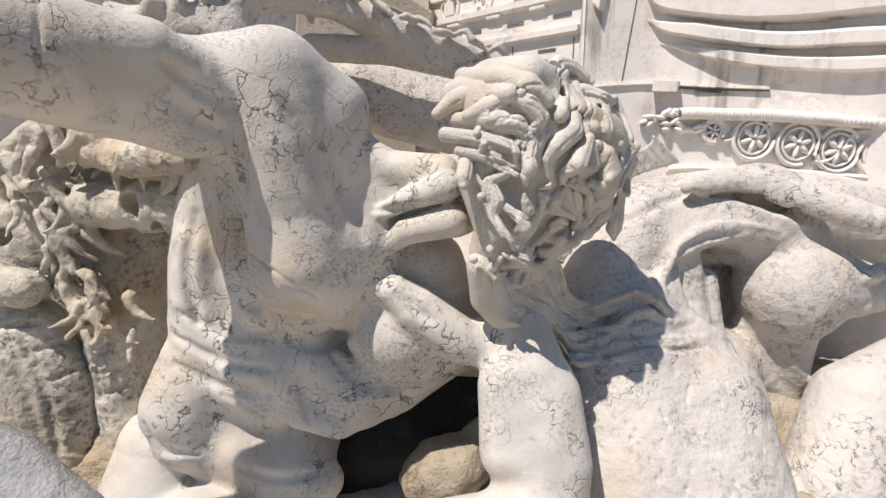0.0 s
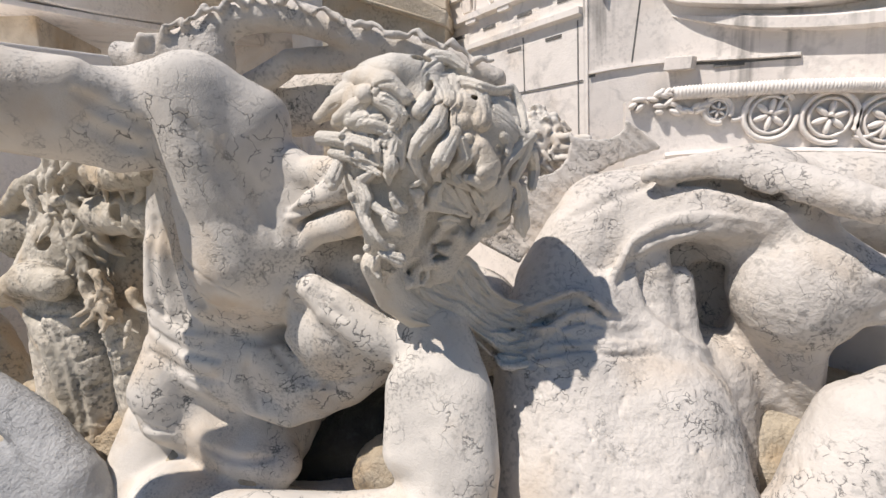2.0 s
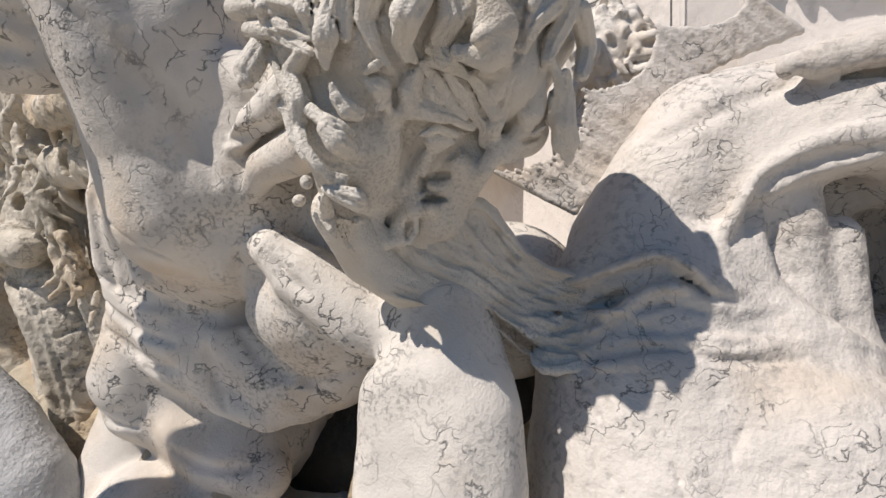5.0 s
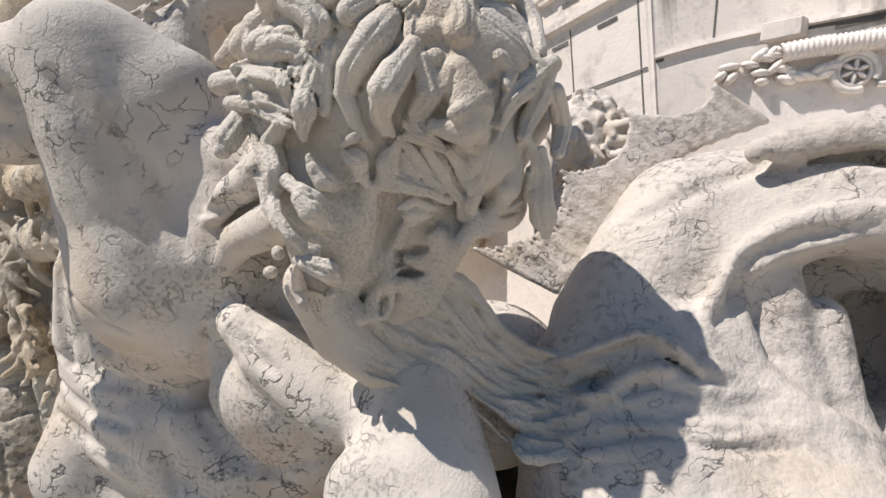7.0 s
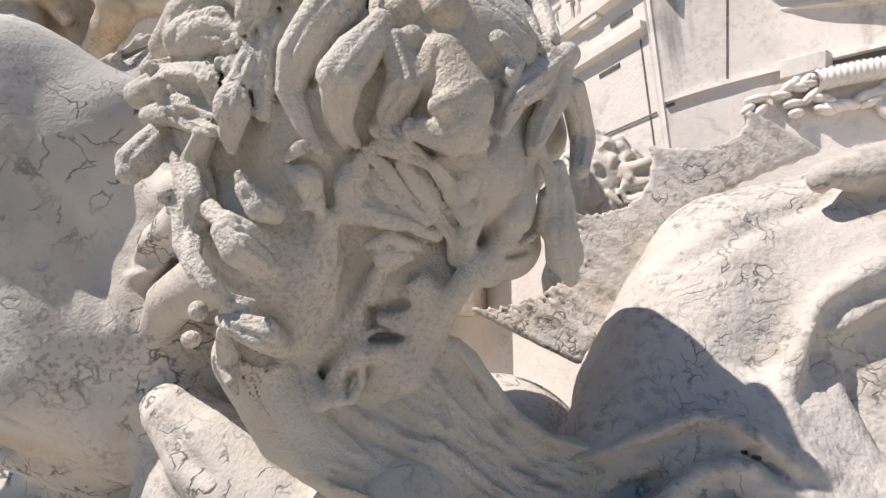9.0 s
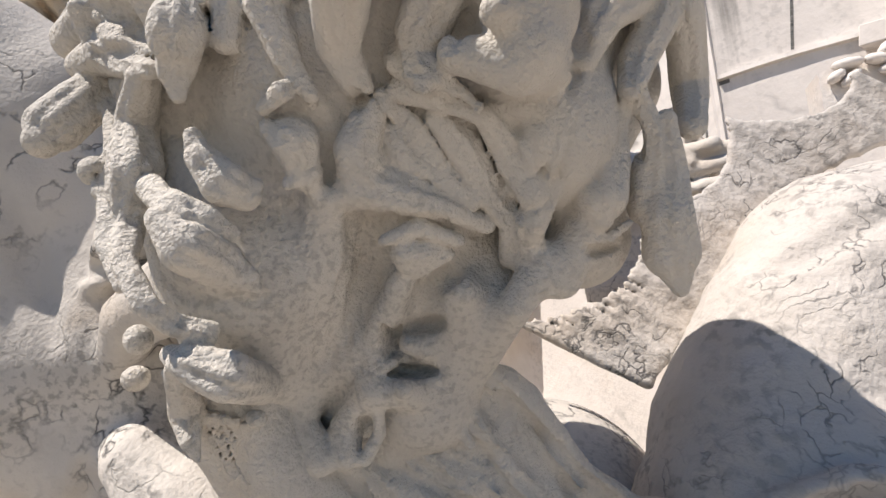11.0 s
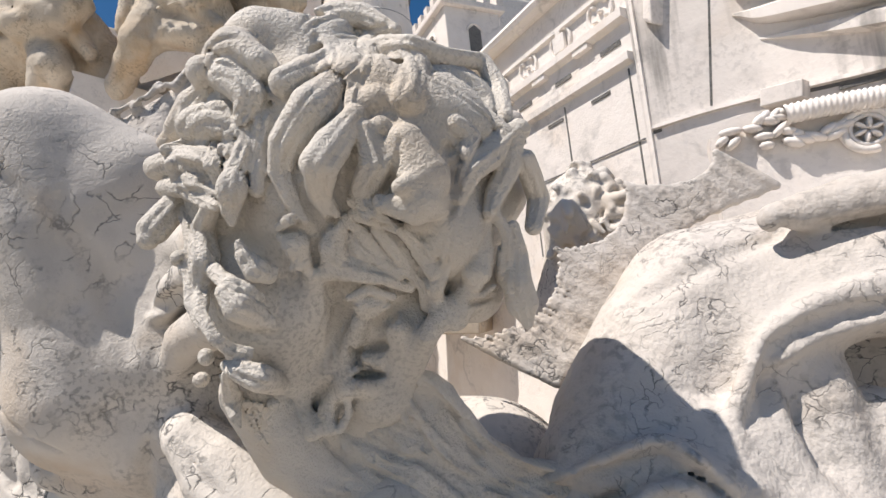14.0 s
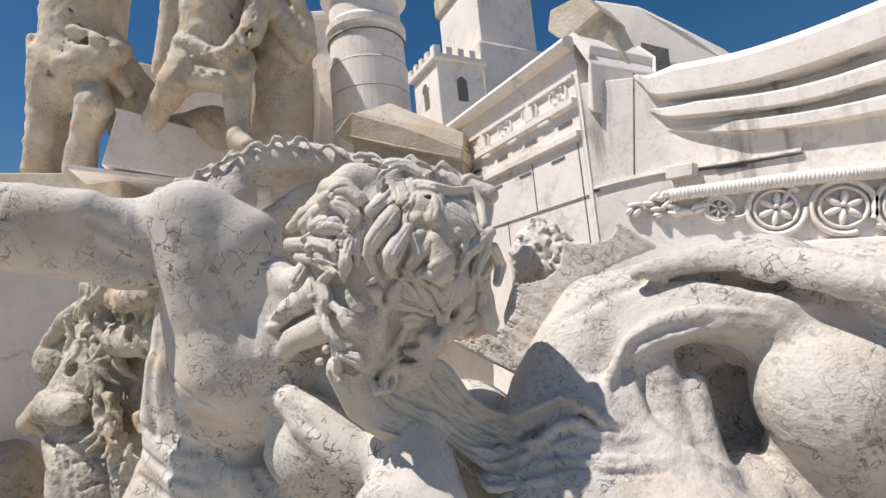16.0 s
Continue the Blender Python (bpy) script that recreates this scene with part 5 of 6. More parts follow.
# prow of the stone ship
prow = structure("wall_prow", "pale limestone ship's prow with projecting strakes")
TOP = smooth_path([(0.928, 2.568, 2.823), (1.050, 2.538, 2.768), (1.236, 2.456, 2.745), (1.508, 2.306, 2.722), (1.700, 2.200, 2.724), (1.847, 2.095, 2.731), (2.40, 1.70, 3.25)], 40)
part("hull", curtain(TOP, 0.79, 0.30), PROW, prow)
part("front_block", slab([(0.655, 2.597, 0.80), (0.655, 2.597, 2.86), (0.99, 2.556, 2.80), (0.99, 2.556, 0.80)], (0.05, 0.45, 0), 0.008), PROW, prow)


def strake(pts, h, out):
    line = smooth_path(pts, 40)
    return sweep(line, [(-0.02, h), (out * 0.7, h), (out, h * 0.75), (out, 0.0), (out * 0.5, -h * 0.1), (-0.02, -h * 0.2)], taper=lambda u: min(1.0, 0.12 + u * 3.2))


part("strake", strake([(0.918, 2.570, 2.805), (1.012, 2.555, 2.690), (1.276, 2.436, 2.615), (1.490, 2.316, 2.586), (1.682, 2.210, 2.583), (1.828, 2.109, 2.580)], 0.13, 0.08), PROW, prow)
part("strake", strake([(0.963, 2.564, 2.637), (1.058, 2.535, 2.577), (1.332, 2.404, 2.499), (1.505, 2.308, 2.466), (1.665, 2.219, 2.459), (1.811, 2.121, 2.446)], 0.06, 0.065), PROW, prow)
part("strake", strake([(1.023, 2.550, 2.533), (1.253, 2.448, 2.443), (1.449, 2.339, 2.391), (1.652, 2.226, 2.361), (1.799, 2.129, 2.353)], 0.05, 0.05), PROW, prow)
part("ledge", sweep(smooth_path([(0.680, 2.598, 2.348), (0.831, 2.580, 2.359), (1.018, 2.552, 2.360), (1.239, 2.455, 2.335), (1.439, 2.345, 2.313)], 24), [(-0.02, 0.0), (0.018, 0.0), (0.020, -0.012), (-0.02, -0.02)]), PROW, prow)
# a thin dark grey strip runs just below the ledge
part("ledge_strip", sweep(smooth_path([(0.678, 2.598, 2.335), (0.830, 2.580, 2.347), (1.016, 2.553, 2.348), (1.237, 2.456, 2.324), (1.438, 2.346, 2.305)], 24), [(-0.01, 0.0), (0.004, 0.0), (0.004, -0.014), (-0.01, -0.014)]), GREY, prow, "dark grey strip under the ledge")
part("ledge_block", slab([(1.018, 2.552, 2.365), (1.117, 2.508, 2.355), (1.110, 2.511, 2.304), (1.011, 2.555, 2.311)], (-0.03, -0.05, 0), 0.003), PROW, prow)
part("slot", slab([(1.174, 2.483, 2.314), (1.275, 2.436, 2.307), (1.274, 2.437, 2.296), (1.173, 2.484, 2.303)], (-0.003, -0.006, 0), 0), GREY, prow, "narrow dark slot in the stone")
part("joint", slab([(0.919, 2.569, 2.831), (0.926, 2.569, 2.829), (0.868, 2.575, 2.367), (0.861, 2.576, 2.369)], (-0.002, -0.005, 0), 0), GREY, prow, "dark joint between blocks")

# scrolled panel with its rope moulding
panel = structure("wall_panel", "pale limestone panel with carved scrolls and a rope moulding")
PANEL = smooth_path([(0.800, 2.180, 2.172), (1.002, 2.180, 2.186), (1.171, 2.180, 2.182), (1.350, 2.180, 2.178), (1.522, 2.180, 2.167), (1.640, 2.180, 2.157), (2.000, 2.170, 2.130), (2.500, 2.150, 2.100)], 42)
part("panel_wall", curtain([Vector(p) - Vector((0, 0, 0.004)) for p in PANEL], 1.30, 0.10), WALL, panel)
part("rope_moulding", rope([p + Vector((-0.012, -0.03, -0.005)) for p in smooth_path(PANEL[5:], 300)], 0.024, 46), WALL, panel)


def ring(c, ax, r, thick, m=20, k=6, start=0.0, sweep_angle=math.tau):
    """A bmesh: a rounded band bent round the centre c in the upright plane along ax."""
    bm = bmesh.new()
    ax, up = Vector(ax).normalized(), Vector((0, 0, 1))
    nrm = ax.cross(up)
    rings = []
    for i in range(m + 1):
        a = start + sweep_angle * i / m
        d = ax * math.cos(a) + up * math.sin(a)
        rings.append([bm.verts.new(Vector(c) + d * (r + thick * math.cos(b)) + nrm * thick * 1.3 * math.sin(b)) for b in (j * math.tau / k for j in range(k))])
    for a, b in zip(rings, rings[1:]):
        for j in range(k):
            bm.faces.new((a[j], b[j], b[(j + 1) % k], a[(j + 1) % k])).smooth = True
    bmesh.ops.recalc_face_normals(bm, faces=bm.faces)
    return bm


def petal(c, ax, a, r, w, out):
    bm = bmesh.new()
    bmesh.ops.create_uvsphere(bm, u_segments=8, v_segments=6, radius=1)
    ax, up = Vector(ax).normalized(), Vector((0, 0, 1))
    d, e, n = ax * math.cos(a) + up * math.sin(a), up * math.cos(a) - ax * math.sin(a), ax.cross(up)
    for v in bm.verts:
        v.co = Vector(c) + d * (r * 0.55 + v.co.x * r * 0.5) + e * v.co.y * w + n * v.co.z * out
    for f in bm.faces:
        f.smooth = True
    return bm


AX = Vector((1.0, 0.0, 0.0))
rng = random.Random(17)
for i in range(26):
    c = Vector((rng.uniform(0.80, 1.05), 2.165, rng.uniform(2.105, 2.19)))
    part("leaf", petal(c, AX, rng.uniform(-0.5, 0.9), rng.uniform(0.03, 0.06), 0.011, 0.018), WALL, panel)
for i, (x, z, r) in enumerate(((1.114, 2.112, 0.046), (1.284, 2.083, 0.086), (1.470, 2.060, 0.088), (1.640, 2.036, 0.090), (1.815, 2.015, 0.090), (1.990, 1.995, 0.090))):
    c = Vector((x, 2.166, z))
    part("scroll", ring(c, AX, r, 0.010, m=28, start=0.6 if i % 2 else -0.6, sweep_angle=5.6), WALL, panel)
    part("scroll_rim", ring(c, AX, r * 0.74, 0.006, m=28), WALL, panel)
    part("scroll_stem", ring(c + AX * (r + 0.01), AX, r * 0.85, 0.008, start=(1.2 if i % 2 else -1.9), sweep_angle=2.0), WALL, panel)
    part("flower_eye", petal(c, AX, 1.57, r * 0.2, r * 0.12, 0.020), WALL, panel)
    for k in range(6):
        part("petal", petal(c, AX, k * math.tau / 6 + 0.3, r * 0.66, r * 0.13, 0.014), WALL, panel)
part("lower_moulding", sweep([p + Vector((0, 0, -0.225)) for p in PANEL[4:]], [(-0.02, 0.012), (0.02, 0.012), (0.028, 0), (0.02, -0.012), (-0.02, -0.012)]), WALL, panel)

# long receding wall with frieze, rail and slots
frieze = structure("wall_frieze", "pale limestone wall with a carved frieze and a rounded rail")
DIR = Vector((-0.76, 0.65, 0)).normalized()
OUTW = Vector((-0.65, -0.76, 0)).normalized()
far_top = Vector((0.663, 2.598, 3.054)).z
RAIL = [Vector((0.66, 2.60, far_top)) + DIR * d for d in (-0.02, 0.3, 0.8, 1.4, 2.2, 3.0)]
part("wall", curtain([p - Vector((0, 0, 0.02)) for p in RAIL[::-1]], 0.79, 0.40), WALL, frieze)
part("rail", sweep(smooth_path([p + OUTW * 0.02 for p in RAIL], 20), [(0.05 * math.cos(k * math.tau / 10), 0.035 * math.sin(k * math.tau / 10)) for k in range(10)]), WALL, frieze)
Z1, Z2, Z3 = Vector((0.728, 2.542, 2.898)).z, Vector((0.711, 2.557, 2.770)).z, Vector((0.689, 2.575, 2.611)).z
for z, h, o in ((Z1, 0.012, 0.016), (Z2, 0.022, 0.030), (Z3, 0.020, 0.026)):
    part("string_course", sweep([Vector((0.655, 2.60, z)) + DIR * d for d in (0.0, 0.8, 1.6, 3.0)][::-1], [(-0.01, h), (o, h), (o, -h * 0.4), (-0.01, -h)]), WALL, frieze)
for i in range(9):
    c = Vector((0.66, 2.60, (Z1 + Z2) / 2 + 0.012)) + DIR * (0.12 + 0.23 * i) + OUTW * 0.004
    part("relief_frame", ring(c, DIR, 0.062, 0.007, m=24), WALL, frieze)
    if i % 2:
        part("relief_tower", slab([c + DIR * a + Vector((0, 0, b)) for a, b in ((-0.035, -0.04), (0.035, -0.04), (0.035, 0.03), (0.015, 0.03), (0.015, 0.05), (-0.015, 0.05), (-0.015, 0.03), (-0.035, 0.03))], OUTW * 0.016, 0.003), WALL, frieze)
    else:
        for dx, dz in ((-0.03, 0.03), (0.03, 0.03), (0, 0), (-0.03, -0.03), (0.03, -0.03)):
            part("relief_boss", petal(c + DIR * dx + Vector((0, 0, dz - 0.008)), DIR, 1.57, 0.018, 0.012, 0.014), WALL, frieze)
for i in range(8):
    c = Vector((0.66, 2.60, (Z2 + Z3) / 2)) + DIR * (0.10 + 0.27 * i)
    part("slot", slab([c + DIR * a + Vector((0, 0, b)) for a, b in ((-0.05, -0.008), (0.05, -0.008), (0.05, 0.010), (-0.05, 0.010))], OUTW * 0.004, 0), GREY, frieze, "narrow dark slot in the stone")
    c = c + Vector((0, 0, (Z2 - Z3) * 0.48)) + DIR * 0.13
    part("modillion", slab([c + DIR * a + Vector((0, 0, b)) for a, b in ((-0.045, -0.03), (0.045, -0.03), (0.045, 0.012), (-0.045, 0.012))], OUTW * 0.028, 0.003), WALL, frieze)
    c = Vector((0.66, 2.60, Z3 - 0.075)) + DIR * (0.18 + 0.27 * i)
    part("slot", slab([c + DIR * a + Vector((0, 0, b)) for a, b in ((-0.05, -0.006), (0.05, -0.006), (0.05, 0.008), (-0.05, 0.008))], OUTW * 0.004, 0), GREY, frieze, "narrow dark slot in the stone")

for i, (d, z0, z1) in enumerate(((0.0, -0.62, -0.03), (0.35, -0.30, -0.03), (0.62, -0.62, -0.30), (0.95, -0.30, -0.03), (1.25, -0.62, -0.30), (1.6, -0.30, -0.03))):
    c = Vector((0.66, 2.60, Z3)) + DIR * (d + 0.03)
    part("joint", slab([c + DIR * a + Vector((0, 0, b)) for a, b in ((0, z0), (0.006, z0), (0.006, z1), (0, z1))], OUTW * 0.003, 0), GREY, frieze, "dark joint between blocks")
part("joint", slab([Vector((0.655, 2.60, Z3 - 0.30)) + DIR * a + Vector((0, 0, b)) for a, b in ((0.0, 0), (2.2, 0), (2.2, 0.006), (0.0, 0.006))], OUTW * 0.003, 0), GREY, frieze, "dark joint between blocks")

# corbel and parapet above the corner
corbel = tagged(new("corbel"), "stained limestone corbel block jutting over the wall corner", "corbel")
part("bracket", slab([(0.638, 2.619, 3.100), (0.691, 2.573, 3.048), (0.744, 2.529, 2.910), (0.726, 2.543, 2.680), (0.70, 2.58, 2.72), (0.74, 2.57, 3.02), (0.68, 2.59, 3.10)], OUTW * -0.30 + Vector((0.1, 0.1, 0)), 0.01), WALL, corbel)
part("block", slab([(0.549, 2.701, 3.212), (0.574, 2.697, 3.317), (0.743, 2.682, 3.345), (0.815, 2.671, 3.221), (0.633, 2.670, 3.112)], (0.12, 0.25, 0.0), 0.012), FAR, corbel, "stained jutting block")
part("neck", slab([(0.647, 2.684, 3.129), (0.815, 2.691, 3.237), (0.887, 2.723, 3.020), (0.925, 2.756, 2.878), (0.898, 2.766, 2.715), (0.706, 2.758, 2.713), (0.724, 2.728, 3.008)], (0.10, 0.20, 0.0), 0.012), FAR, corbel)
parapet = structure("wall_parapet", "pale limestone parapet with a shuttered opening behind the prow")
part("wall", slab([(0.780, 3.354, 3.677), (1.030, 3.356, 3.554), (1.266, 3.366, 3.332), (1.449, 3.407, 3.125), (1.392, 3.440, 2.690), (0.670, 3.418, 2.840)], (0.25, 0.40, 0.0), 0.01), WALL, parapet)
part("opening", slab([(1.016, 3.348, 3.321), (1.157, 3.367, 3.248), (1.150, 3.386, 3.074), (1.003, 3.370, 3.106)], (-0.004, -0.010, 0.0), 0), GREY, parapet, "grey shuttered opening")

# plinth with the standing figures, wall under it
plinth = structure("wall_plinth", "pale limestone plinth under two standing figures")
BACK = Vector((-0.66, 0.75, 0)) * 1.4
part("upper_block", slab([(-2.590, 2.719, 3.530), (-2.475, 3.070, 3.506), (-2.271, 3.696, 3.462), (-2.040, 4.406, 3.395), (-2.047, 4.383, 3.097), (-2.272, 3.694, 3.115), (-2.479, 3.058, 3.085), (-2.625, 2.613, 3.099)], BACK, 0.015), WALL, plinth)
part("top_moulding", slab([(-2.595, 2.705, 3.552), (-2.271, 3.698, 3.493), (-2.039, 4.409, 3.431), (-2.040, 4.405, 3.378), (-2.271, 3.695, 3.446), (-2.593, 2.711, 3.511)], BACK * 1.02 - BACK * 0.02 + Vector((0.03, -0.01, 0)), 0.006), WALL, plinth)
part("shelf", slab([(-2.685, 2.428, 3.072), (-2.480, 3.058, 3.080), (-2.203, 3.906, 3.108), (-2.204, 3.903, 3.065), (-2.480, 3.057, 3.039), (-2.685, 2.428, 3.036)], BACK, 0.006), WALL, plinth)
part("figure_ledge", slab([(-4.557, 2.086, 3.289), (-2.687, 2.817, 3.098), (-2.755, 2.856, 2.577), (-4.626, 2.126, 2.768)], (-0.45, 0.9, 0), 0.01), FAR, plinth)
part("back_block", slab([(-3.324, 3.378, 4.425), (-2.971, 3.527, 4.300), (-1.706, 4.020, 4.181), (-1.829, 4.090, 3.249), (-3.456, 3.455, 3.415)], (-0.3, 0.5, 0), 0.01), WALL, plinth)
part("lower_block", slab([(-2.45, 1.15, 0.79), (-1.75, 3.1, 0.79), (-1.75, 3.1, 2.68), (-2.45, 1.15, 2.68)], (-1.3, 0.3, 0), 0.012), WALL, plinth)
part("joint", slab([(-3.080, 2.250, 1.908), (-2.687, 2.350, 1.859), (-2.687, 2.350, 1.851), (-3.080, 2.250, 1.901)], (0.006, -0.004, 0), 0), GREY, plinth, "dark joint between blocks")

# column pedestal, turret, tall shaft, cornice
def lathe(c, profile, m=40):
    bm = bmesh.new()
    rings = [[bm.verts.new((c[0] + r * math.cos(a), c[1] + r * math.sin(a), z)) for a in (k * math.tau / m for k in range(m))] for r, z in profile]
    for a, b in zip(rings, rings[1:]):
        for k in range(m):
            bm.faces.new((a[k], a[(k + 1) % m], b[(k + 1) % m], b[k])).smooth = False
    bm.faces.new(rings[-1])
    bm.faces.new(rings[0][::-1])
    bmesh.ops.recalc_face_normals(bm, faces=bm.faces)
    return bm


drum = tagged(new("column_drum"), "pale limestone round buttress with moulded bands", "column")
DC = Vector((-1.265, 4.212, 3.979))
part("shaft", lathe(DC, [(0.36, 0.8), (0.36, DC.z + 0.10), (0.345, DC.z + 0.12), (0.345, DC.z + 0.42), (0.37, DC.z + 0.44), (0.37, DC.z + 0.5), (0.33, DC.z + 0.55), (0.33, DC.z + 0.72), (0.40, DC.z + 0.80), (0.40, DC.z + 1.2)]), WALL, drum)
for k in range(4):
    z = DC.z - 0.42 + 0.26 * k
    part("joint", lathe(DC, [(0.362, z), (0.362, z + 0.004)]), GREY, drum)
side = tagged(new("side_pier"), "pale limestone pier beside the round buttress", "pier")
SC = Vector((-1.985, 4.458, 4.566))
part("pier", prism([(SC.x - 0.5, SC.y - 0.2), (SC.x + 0.5, SC.y + 0.25), (SC.x + 0.3, SC.y + 0.9), (SC.x - 0.7, SC.y + 0.5)], 0.8, SC.z + 0.40, 0.01), WALL, side)
part("cap", prism([(SC.x - 0.6, SC.y - 0.3), (SC.x + 0.6, SC.y + 0.2), (SC.x + 0.4, SC.y + 1.0), (SC.x - 0.8, SC.y + 0.6)], SC.z + 0.40, SC.z + 0.48, 0.02), WALL, side)


def turned_box(c, half, z0, z1, ang, bevel=0.008):
    u, v = Vector((math.cos(ang), math.sin(ang))), Vector((-math.sin(ang), math.cos(ang)))
    return prism([(c[0] + u.x * a * half[0] + v.x * b * half[1], c[1] + u.y * a * half[0] + v.y * b * half[1]) for a, b in ((-1, -1), (1, -1), (1, 1), (-1, 1))], z0, z1, bevel)


shaft = tagged(new("tall_shaft"), "tall square limestone shaft against the sky", "pillar")
TC = Vector((-0.459, 5.633, 4.946))
ANG = radians(48)
part("shaft", turned_box(TC, (0.36, 0.42), 0.8, TC.z + 3.0, ANG, 0.01), WALL, shaft)
part("carved_band", turned_box((TC.x, TC.y), (0.40, 0.46), TC.z + 0.36, TC.z + 0.60, ANG, 0.03), FAR, shaft, "stained carved band")
part("foot", turned_box(TC, (0.46, 0.52), 0.8, TC.z - 0.42, ANG, 0.03), WALL, shaft)

turret = tagged(new("castle_turret"), "small carved limestone castle turret with battlements", "turret")
UC = Vector((-0.448, 4.030, 3.600))
part("body", turned_box(UC, (0.21, 0.22), 0.8, UC.z + 0.18, ANG), WALL, turret)
part("cornice", turned_box(UC, (0.245, 0.255), UC.z + 0.18, UC.z + 0.225, ANG), WALL, turret)
u2, v2 = Vector((math.cos(ANG), math.sin(ANG), 0)), Vector((-math.sin(ANG), math.cos(ANG), 0))
for a in (-1, -0.5, 0, 0.5, 1):
    for e in (0, 1):
        c = UC + (u2 * a * 0.21 - v2 * 0.225 if e == 0 else v2 * a * 0.22 - u2 * 0.215)
        part("merlon", turned_box(c, (0.028, 0.028), UC.z + 0.225, UC.z + 0.285, ANG, 0.003), WALL, turret)
for c, ax in ((UC - v2 * 0.222, u2), (UC - u2 * 0.212, v2)):
    part("arched_niche", ring(c + Vector((0, 0, 0.02)), ax, 0.055, 0.009, m=12, start=0.0, sweep_angle=math.pi), WALL, turret)
    part("niche", slab([c + ax * a + Vector((0, 0, b)) for a, b in ((-0.045, -0.14), (0.045, -0.14), (0.045, 0.03), (0.0, 0.065), (-0.045, 0.03))], (ax.cross(Vector((0, 0, 1)))) * 0.004, 0), GREY, turret, "dark arched niche")

cornice = tagged(new("cornice_block"), "ochre-stained limestone cornice on a pedestal", "cornice")
CE = [(-0.861, 2.871, 3.018), (-0.742, 2.899, 3.150), (-0.384, 2.948, 2.984), (-0.050, 2.990, 2.793), (-0.060, 2.996, 2.717), (-0.465, 2.932, 2.864), (-0.778, 2.904, 3.002)]
part("moulding", slab(CE, (-0.02, 0.5, 0.0), 0.012), FAR, cornice)
part("step", slab([(-0.764, 2.995, 3.179), (-0.584, 3.160, 3.264), (-0.080, 3.122, 2.934), (-0.078, 3.083, 2.824)], (-0.02, 0.5, 0), 0.008), FAR, cornice)
part("pedestal", slab([(-0.769, 2.959, 3.017), (-0.074, 3.042, 2.734), (-0.214, 3.123, 1.666), (-0.940, 3.057, 1.721)], (-0.02, 0.5, 0), 0.008), FAR, cornice)


# ---- standing figures on the plinth ----
fig = Clay((-4.6, 1.9, 2.55), (-1.8, 4.6, 5.4), 0.014)
fig.limb(0.06, (-2.977, 2.807, 4.875), 0.30, (-3.079, 2.825, 4.427), 0.30, (-3.141, 2.841, 4.112), 0.29)
fig.limb(0.03, (-3.152, 2.613, 4.177), 0.06, (-2.866, 2.634, 4.014), 0.06, (-2.627, 2.725, 4.011), 0.05)
fig.limb(0.03, (-2.883, 2.606, 4.186), 0.05, (-2.679, 2.676, 4.070), 0.05)
fig.limb(0.02, (-3.323, 2.595, 4.240), 0.05, (-3.325, 2.616, 4.064), 0.05)
fig.limb(0.08, (-3.265, 2.809, 3.987), 0.26, (-3.014, 2.959, 3.982), 0.22)
fig.limb(0.06, (-3.369, 2.724, 3.932), 0.13, (-3.452, 2.731, 3.623), 0.11, (-3.541, 2.742, 3.270), 0.10)
fig.limb(0.06, (-2.959, 2.781, 3.850), 0.13, (-2.852, 2.739, 3.648), 0.125, (-3.003, 2.762, 3.441), 0.10, (-3.078, 2.765, 3.187), 0.11)
fig.limb(0.04, (-3.456, 2.884, 3.672), 0.10, (-3.521, 2.901, 3.350), 0.10)
fig.limb(0.03, (-2.784, 2.838, 3.920), 0.07, (-2.699, 2.888, 3.779), 0.06)
# cloth wound round the hips, falling away behind
fig.limb(0.03, (-3.276, 2.627, 4.125), 0.09, (-2.987, 2.630, 3.941), 0.10, (-2.745, 2.721, 3.943), 0.10, (-2.656, 2.815, 4.061), 0.08)
fig.limb(0.03, (-3.109, 2.627, 4.194), 0.06, (-2.779, 2.659, 3.988), 0.06, (-2.685, 2.793, 4.151), 0.05)
fig.limb(0.06, (-2.893, 2.943, 4.041), 0.16, (-2.882, 3.079, 3.849), 0.20, (-2.897, 3.161, 3.584), 0.24)
rng = random.Random(31)
for i in range(26):
    p = Vector((-2.846, 2.644, 4.171)) + Vector((rng.uniform(-0.35, 0.35), rng.uniform(-0.05, 0.02), rng.uniform(-0.35, 0.35)))
    fig.limb(0.02, tuple(p), 0.012, tuple(p + Vector((rng.uniform(-0.15, 0.15), 0, rng.uniform(-0.2, 0.05)))), 0.02, cut=True)
carve("draped_figure", [fig], FAR, "ochre-stained limestone draped figure standing on the plinth", "statue", rough=((0.06, 0.008), (0.02, 0.003)), group="figures on the plinth")

fig = Clay((-3.6, 2.2, 2.55), (-0.6, 5.2, 5.4), 0.014)
fig.limb(0.06, (-2.017, 3.121, 4.836), 0.28, (-2.055, 3.163, 4.387), 0.26, (-2.085, 3.180, 4.163), 0.26)
fig.limb(0.06, (-2.191, 3.104, 4.015), 0.20, (-1.948, 3.205, 3.946), 0.18)
fig.limb(0.05, (-2.182, 3.011, 3.925), 0.14, (-2.227, 2.913, 3.715), 0.12, (-2.430, 2.958, 3.601), 0.09, (-2.622, 2.962, 3.418), 0.08)
fig.limb(0.05, (-1.859, 3.137, 3.892), 0.13, (-1.853, 3.142, 3.618), 0.105, (-1.873, 3.161, 3.404), 0.09, (-1.864, 3.160, 3.267), 0.10)
fig.limb(0.04, (-1.881, 3.151, 3.290), 0.08, (-1.707, 3.070, 3.174), 0.06)
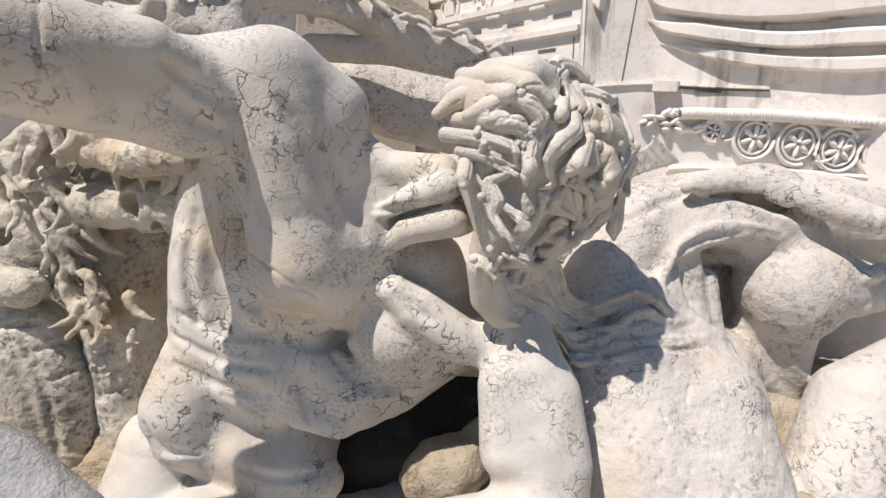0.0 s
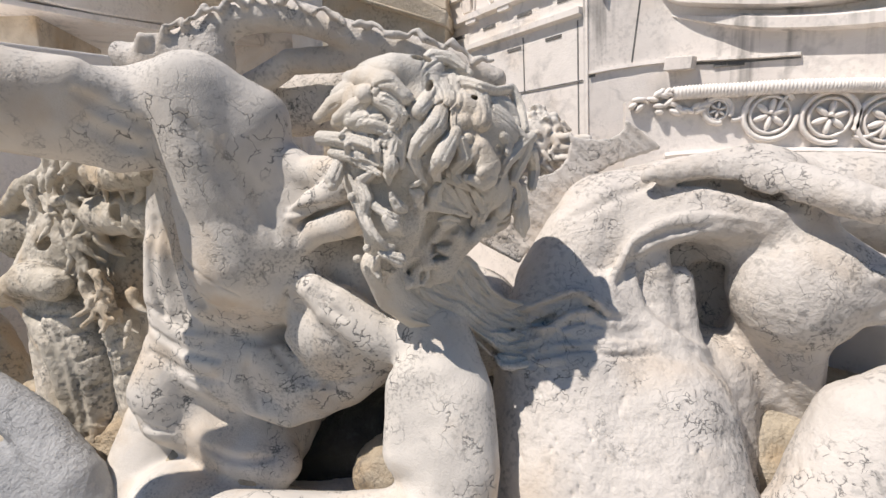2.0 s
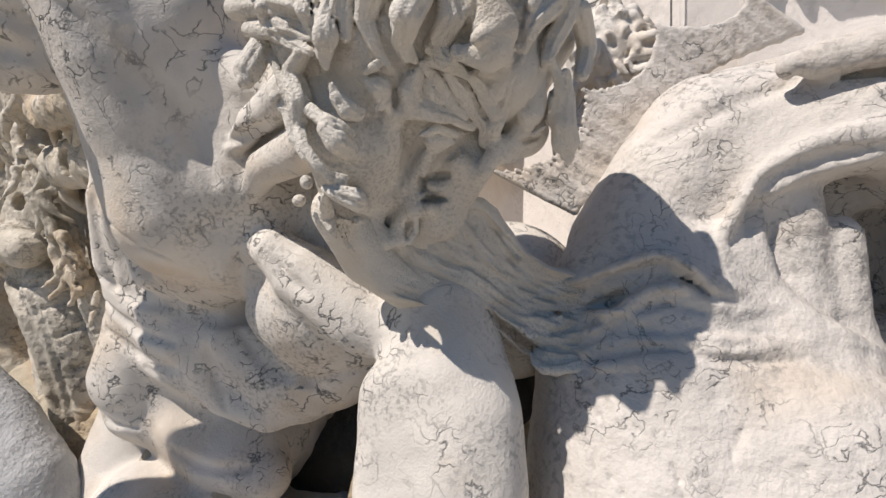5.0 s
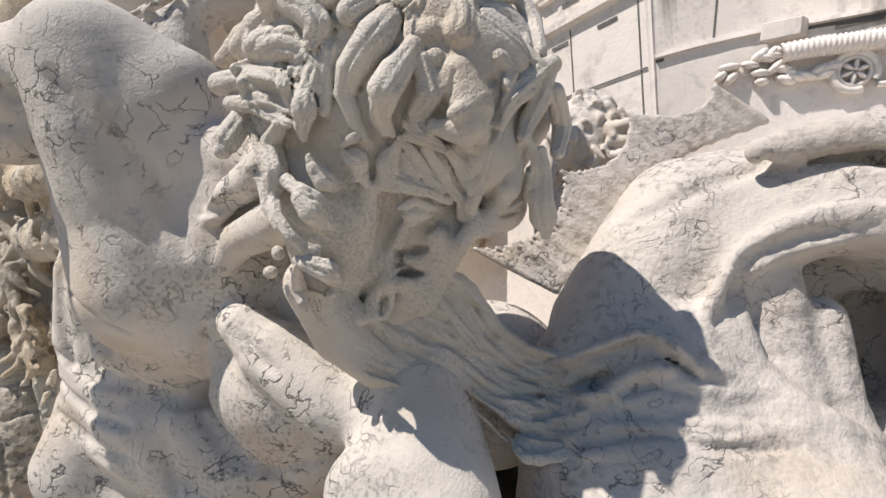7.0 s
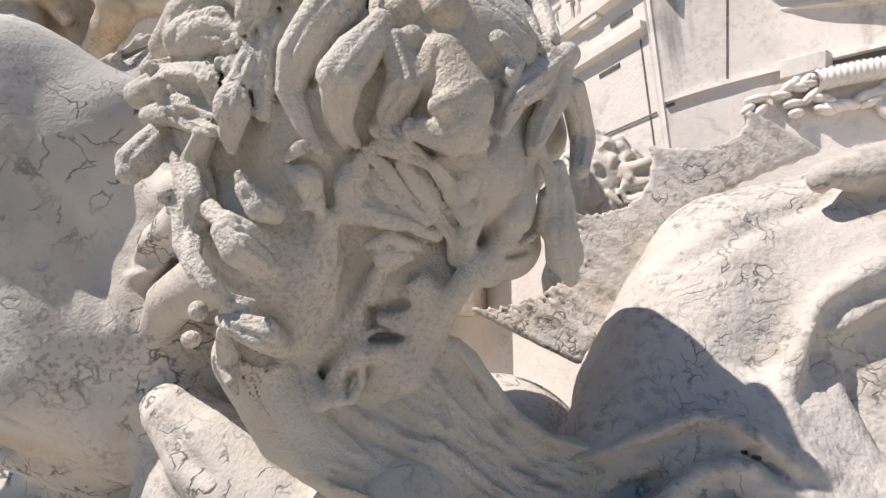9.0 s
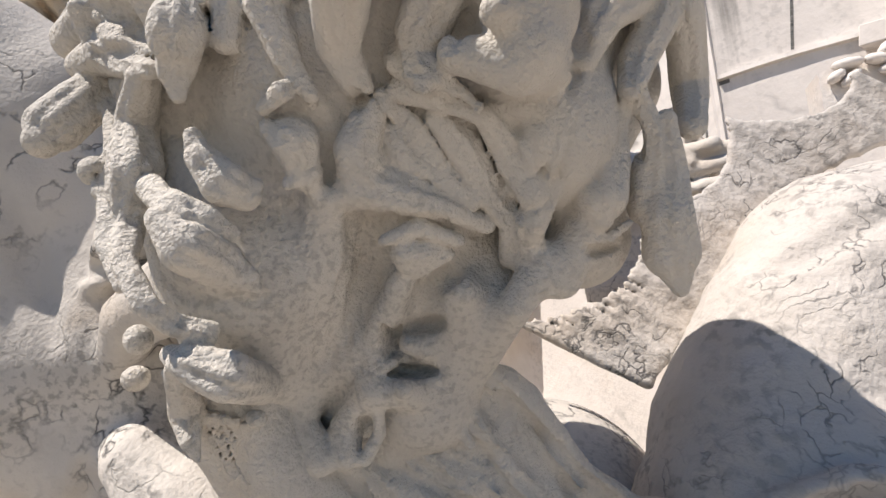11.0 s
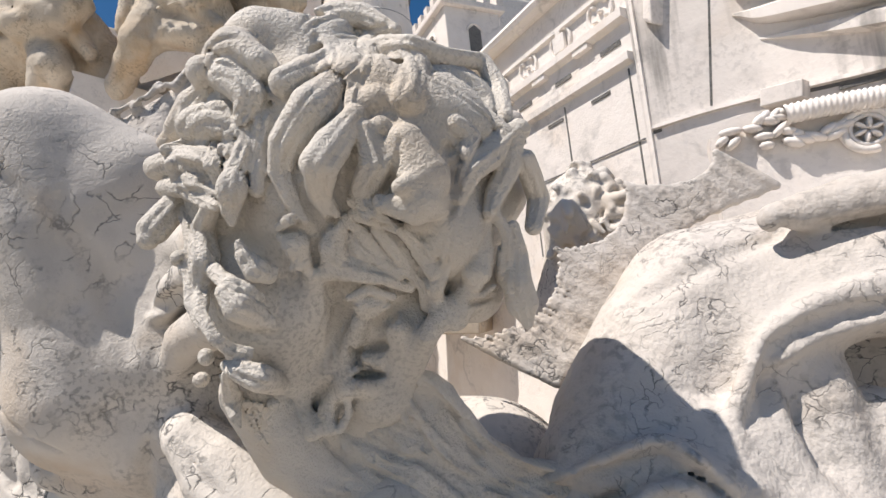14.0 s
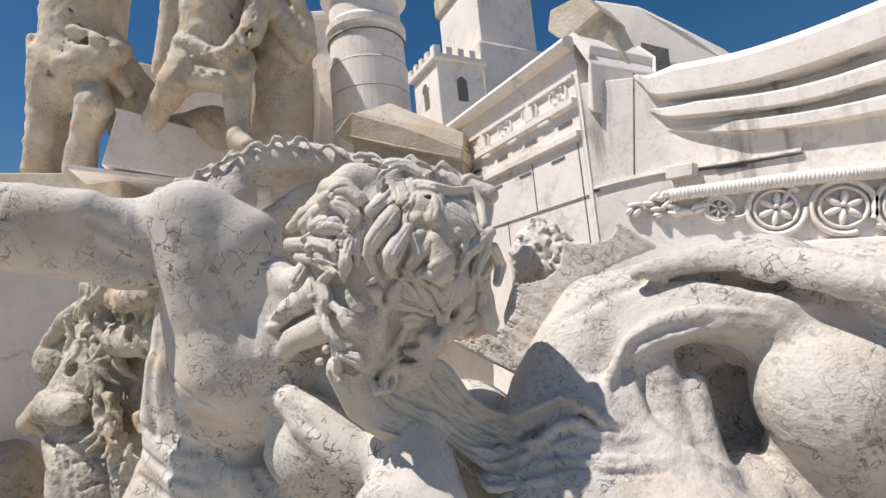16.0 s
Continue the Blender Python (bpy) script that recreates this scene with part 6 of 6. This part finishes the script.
fig.limb(0.04, (-2.248, 2.964, 4.529), 0.09, (-2.329, 2.971, 4.228), 0.08, (-2.387, 2.934, 3.924), 0.06, (-2.416, 2.931, 3.862), 0.05)
fig.limb(0.04, (-1.646, 3.211, 4.379), 0.10, (-1.678, 3.130, 4.067), 0.09, (-1.786, 3.003, 3.893), 0.06, (-1.832, 2.967, 3.876), 0.05)
fig.limb(0.01, (-2.180, 2.878, 3.875), 0.012, (-1.761, 2.949, 3.887), 0.014)
fig.limb(0.03, (-2.169, 2.926, 4.042), 0.06, (-1.914, 2.996, 3.912), 0.05, (-1.736, 3.084, 3.746), 0.06)
fig.limb(0.03, (-2.091, 2.971, 3.748), 0.06, (-1.860, 3.041, 3.716), 0.06)
fig.limb(0.08, (-1.771, 3.576, 4.522), 0.24, (-1.777, 3.622, 4.133), 0.25, (-1.799, 3.657, 3.795), 0.24, (-1.878, 3.681, 3.366), 0.26)
fig.limb(0.04, (-1.696, 3.280, 4.531), 0.10, (-1.593, 3.405, 4.275), 0.12, (-1.502, 3.520, 4.060), 0.10)
fig.limb(0.04, (-1.478, 3.421, 4.493), 0.06, (-1.402, 3.480, 4.256), 0.05, (-1.429, 3.549, 4.053), 0.05)
fig.limb(0.06, (-2.765, 3.322, 3.553), 0.16, (-2.399, 3.459, 3.565), 0.20)
rng = random.Random(33)
for i in range(36):
    p = Vector((-1.799, 3.006, 4.176)) + Vector((rng.uniform(-0.3, 0.6), rng.uniform(-0.02, 0.12), rng.uniform(-0.15, 0.3)))
    fig.limb(0.02, tuple(p), 0.010, tuple(p + Vector((rng.uniform(-0.08, 0.12), 0, rng.uniform(-0.22, -0.05)))), 0.018, cut=True)
# short tunic with a hem, sleeve cuff and leggings
fig.limb(0.04, (-2.154, 3.014, 3.988), 0.10, (-2.134, 3.013, 3.798), 0.11, (-1.956, 3.085, 3.759), 0.11, (-1.827, 3.158, 3.823), 0.10)
for k in range(9):
    a, b = Vector((-2.054, 2.895, 3.950)), Vector((-1.685, 3.039, 3.912))
    p = a.lerp(b, k / 8)
    fig.limb(0.02, tuple(p), 0.010, tuple(p + Vector((rng.uniform(-0.04, 0.04), -0.01, -0.25))), 0.020, cut=True)
    q = Vector((-2.019, 2.874, 4.219)).lerp(Vector((-1.611, 3.034, 4.178)), k / 8)
    fig.limb(0.02, tuple(q + Vector((0, -0.03, 0.2))), 0.014, tuple(q + Vector((rng.uniform(-0.05, 0.05), 0.0, -0.18))), 0.022, cut=True)
for k in range(5):
    p = Vector((-1.806, 3.026, 3.652)) + Vector((0, 0, -0.075 * k))
    fig.limb(0.012, tuple(p), 0.008, tuple(p + Vector((0.09, -0.02, -0.02))), 0.012, tuple(p + Vector((0.16, 0.02, 0.01))), 0.008, cut=True)
carve("tunic_figure", [fig], FAR, "ochre-stained limestone figure in a tunic standing on the plinth", "statue", rough=((0.06, 0.008), (0.02, 0.003)), group="figures on the plinth")
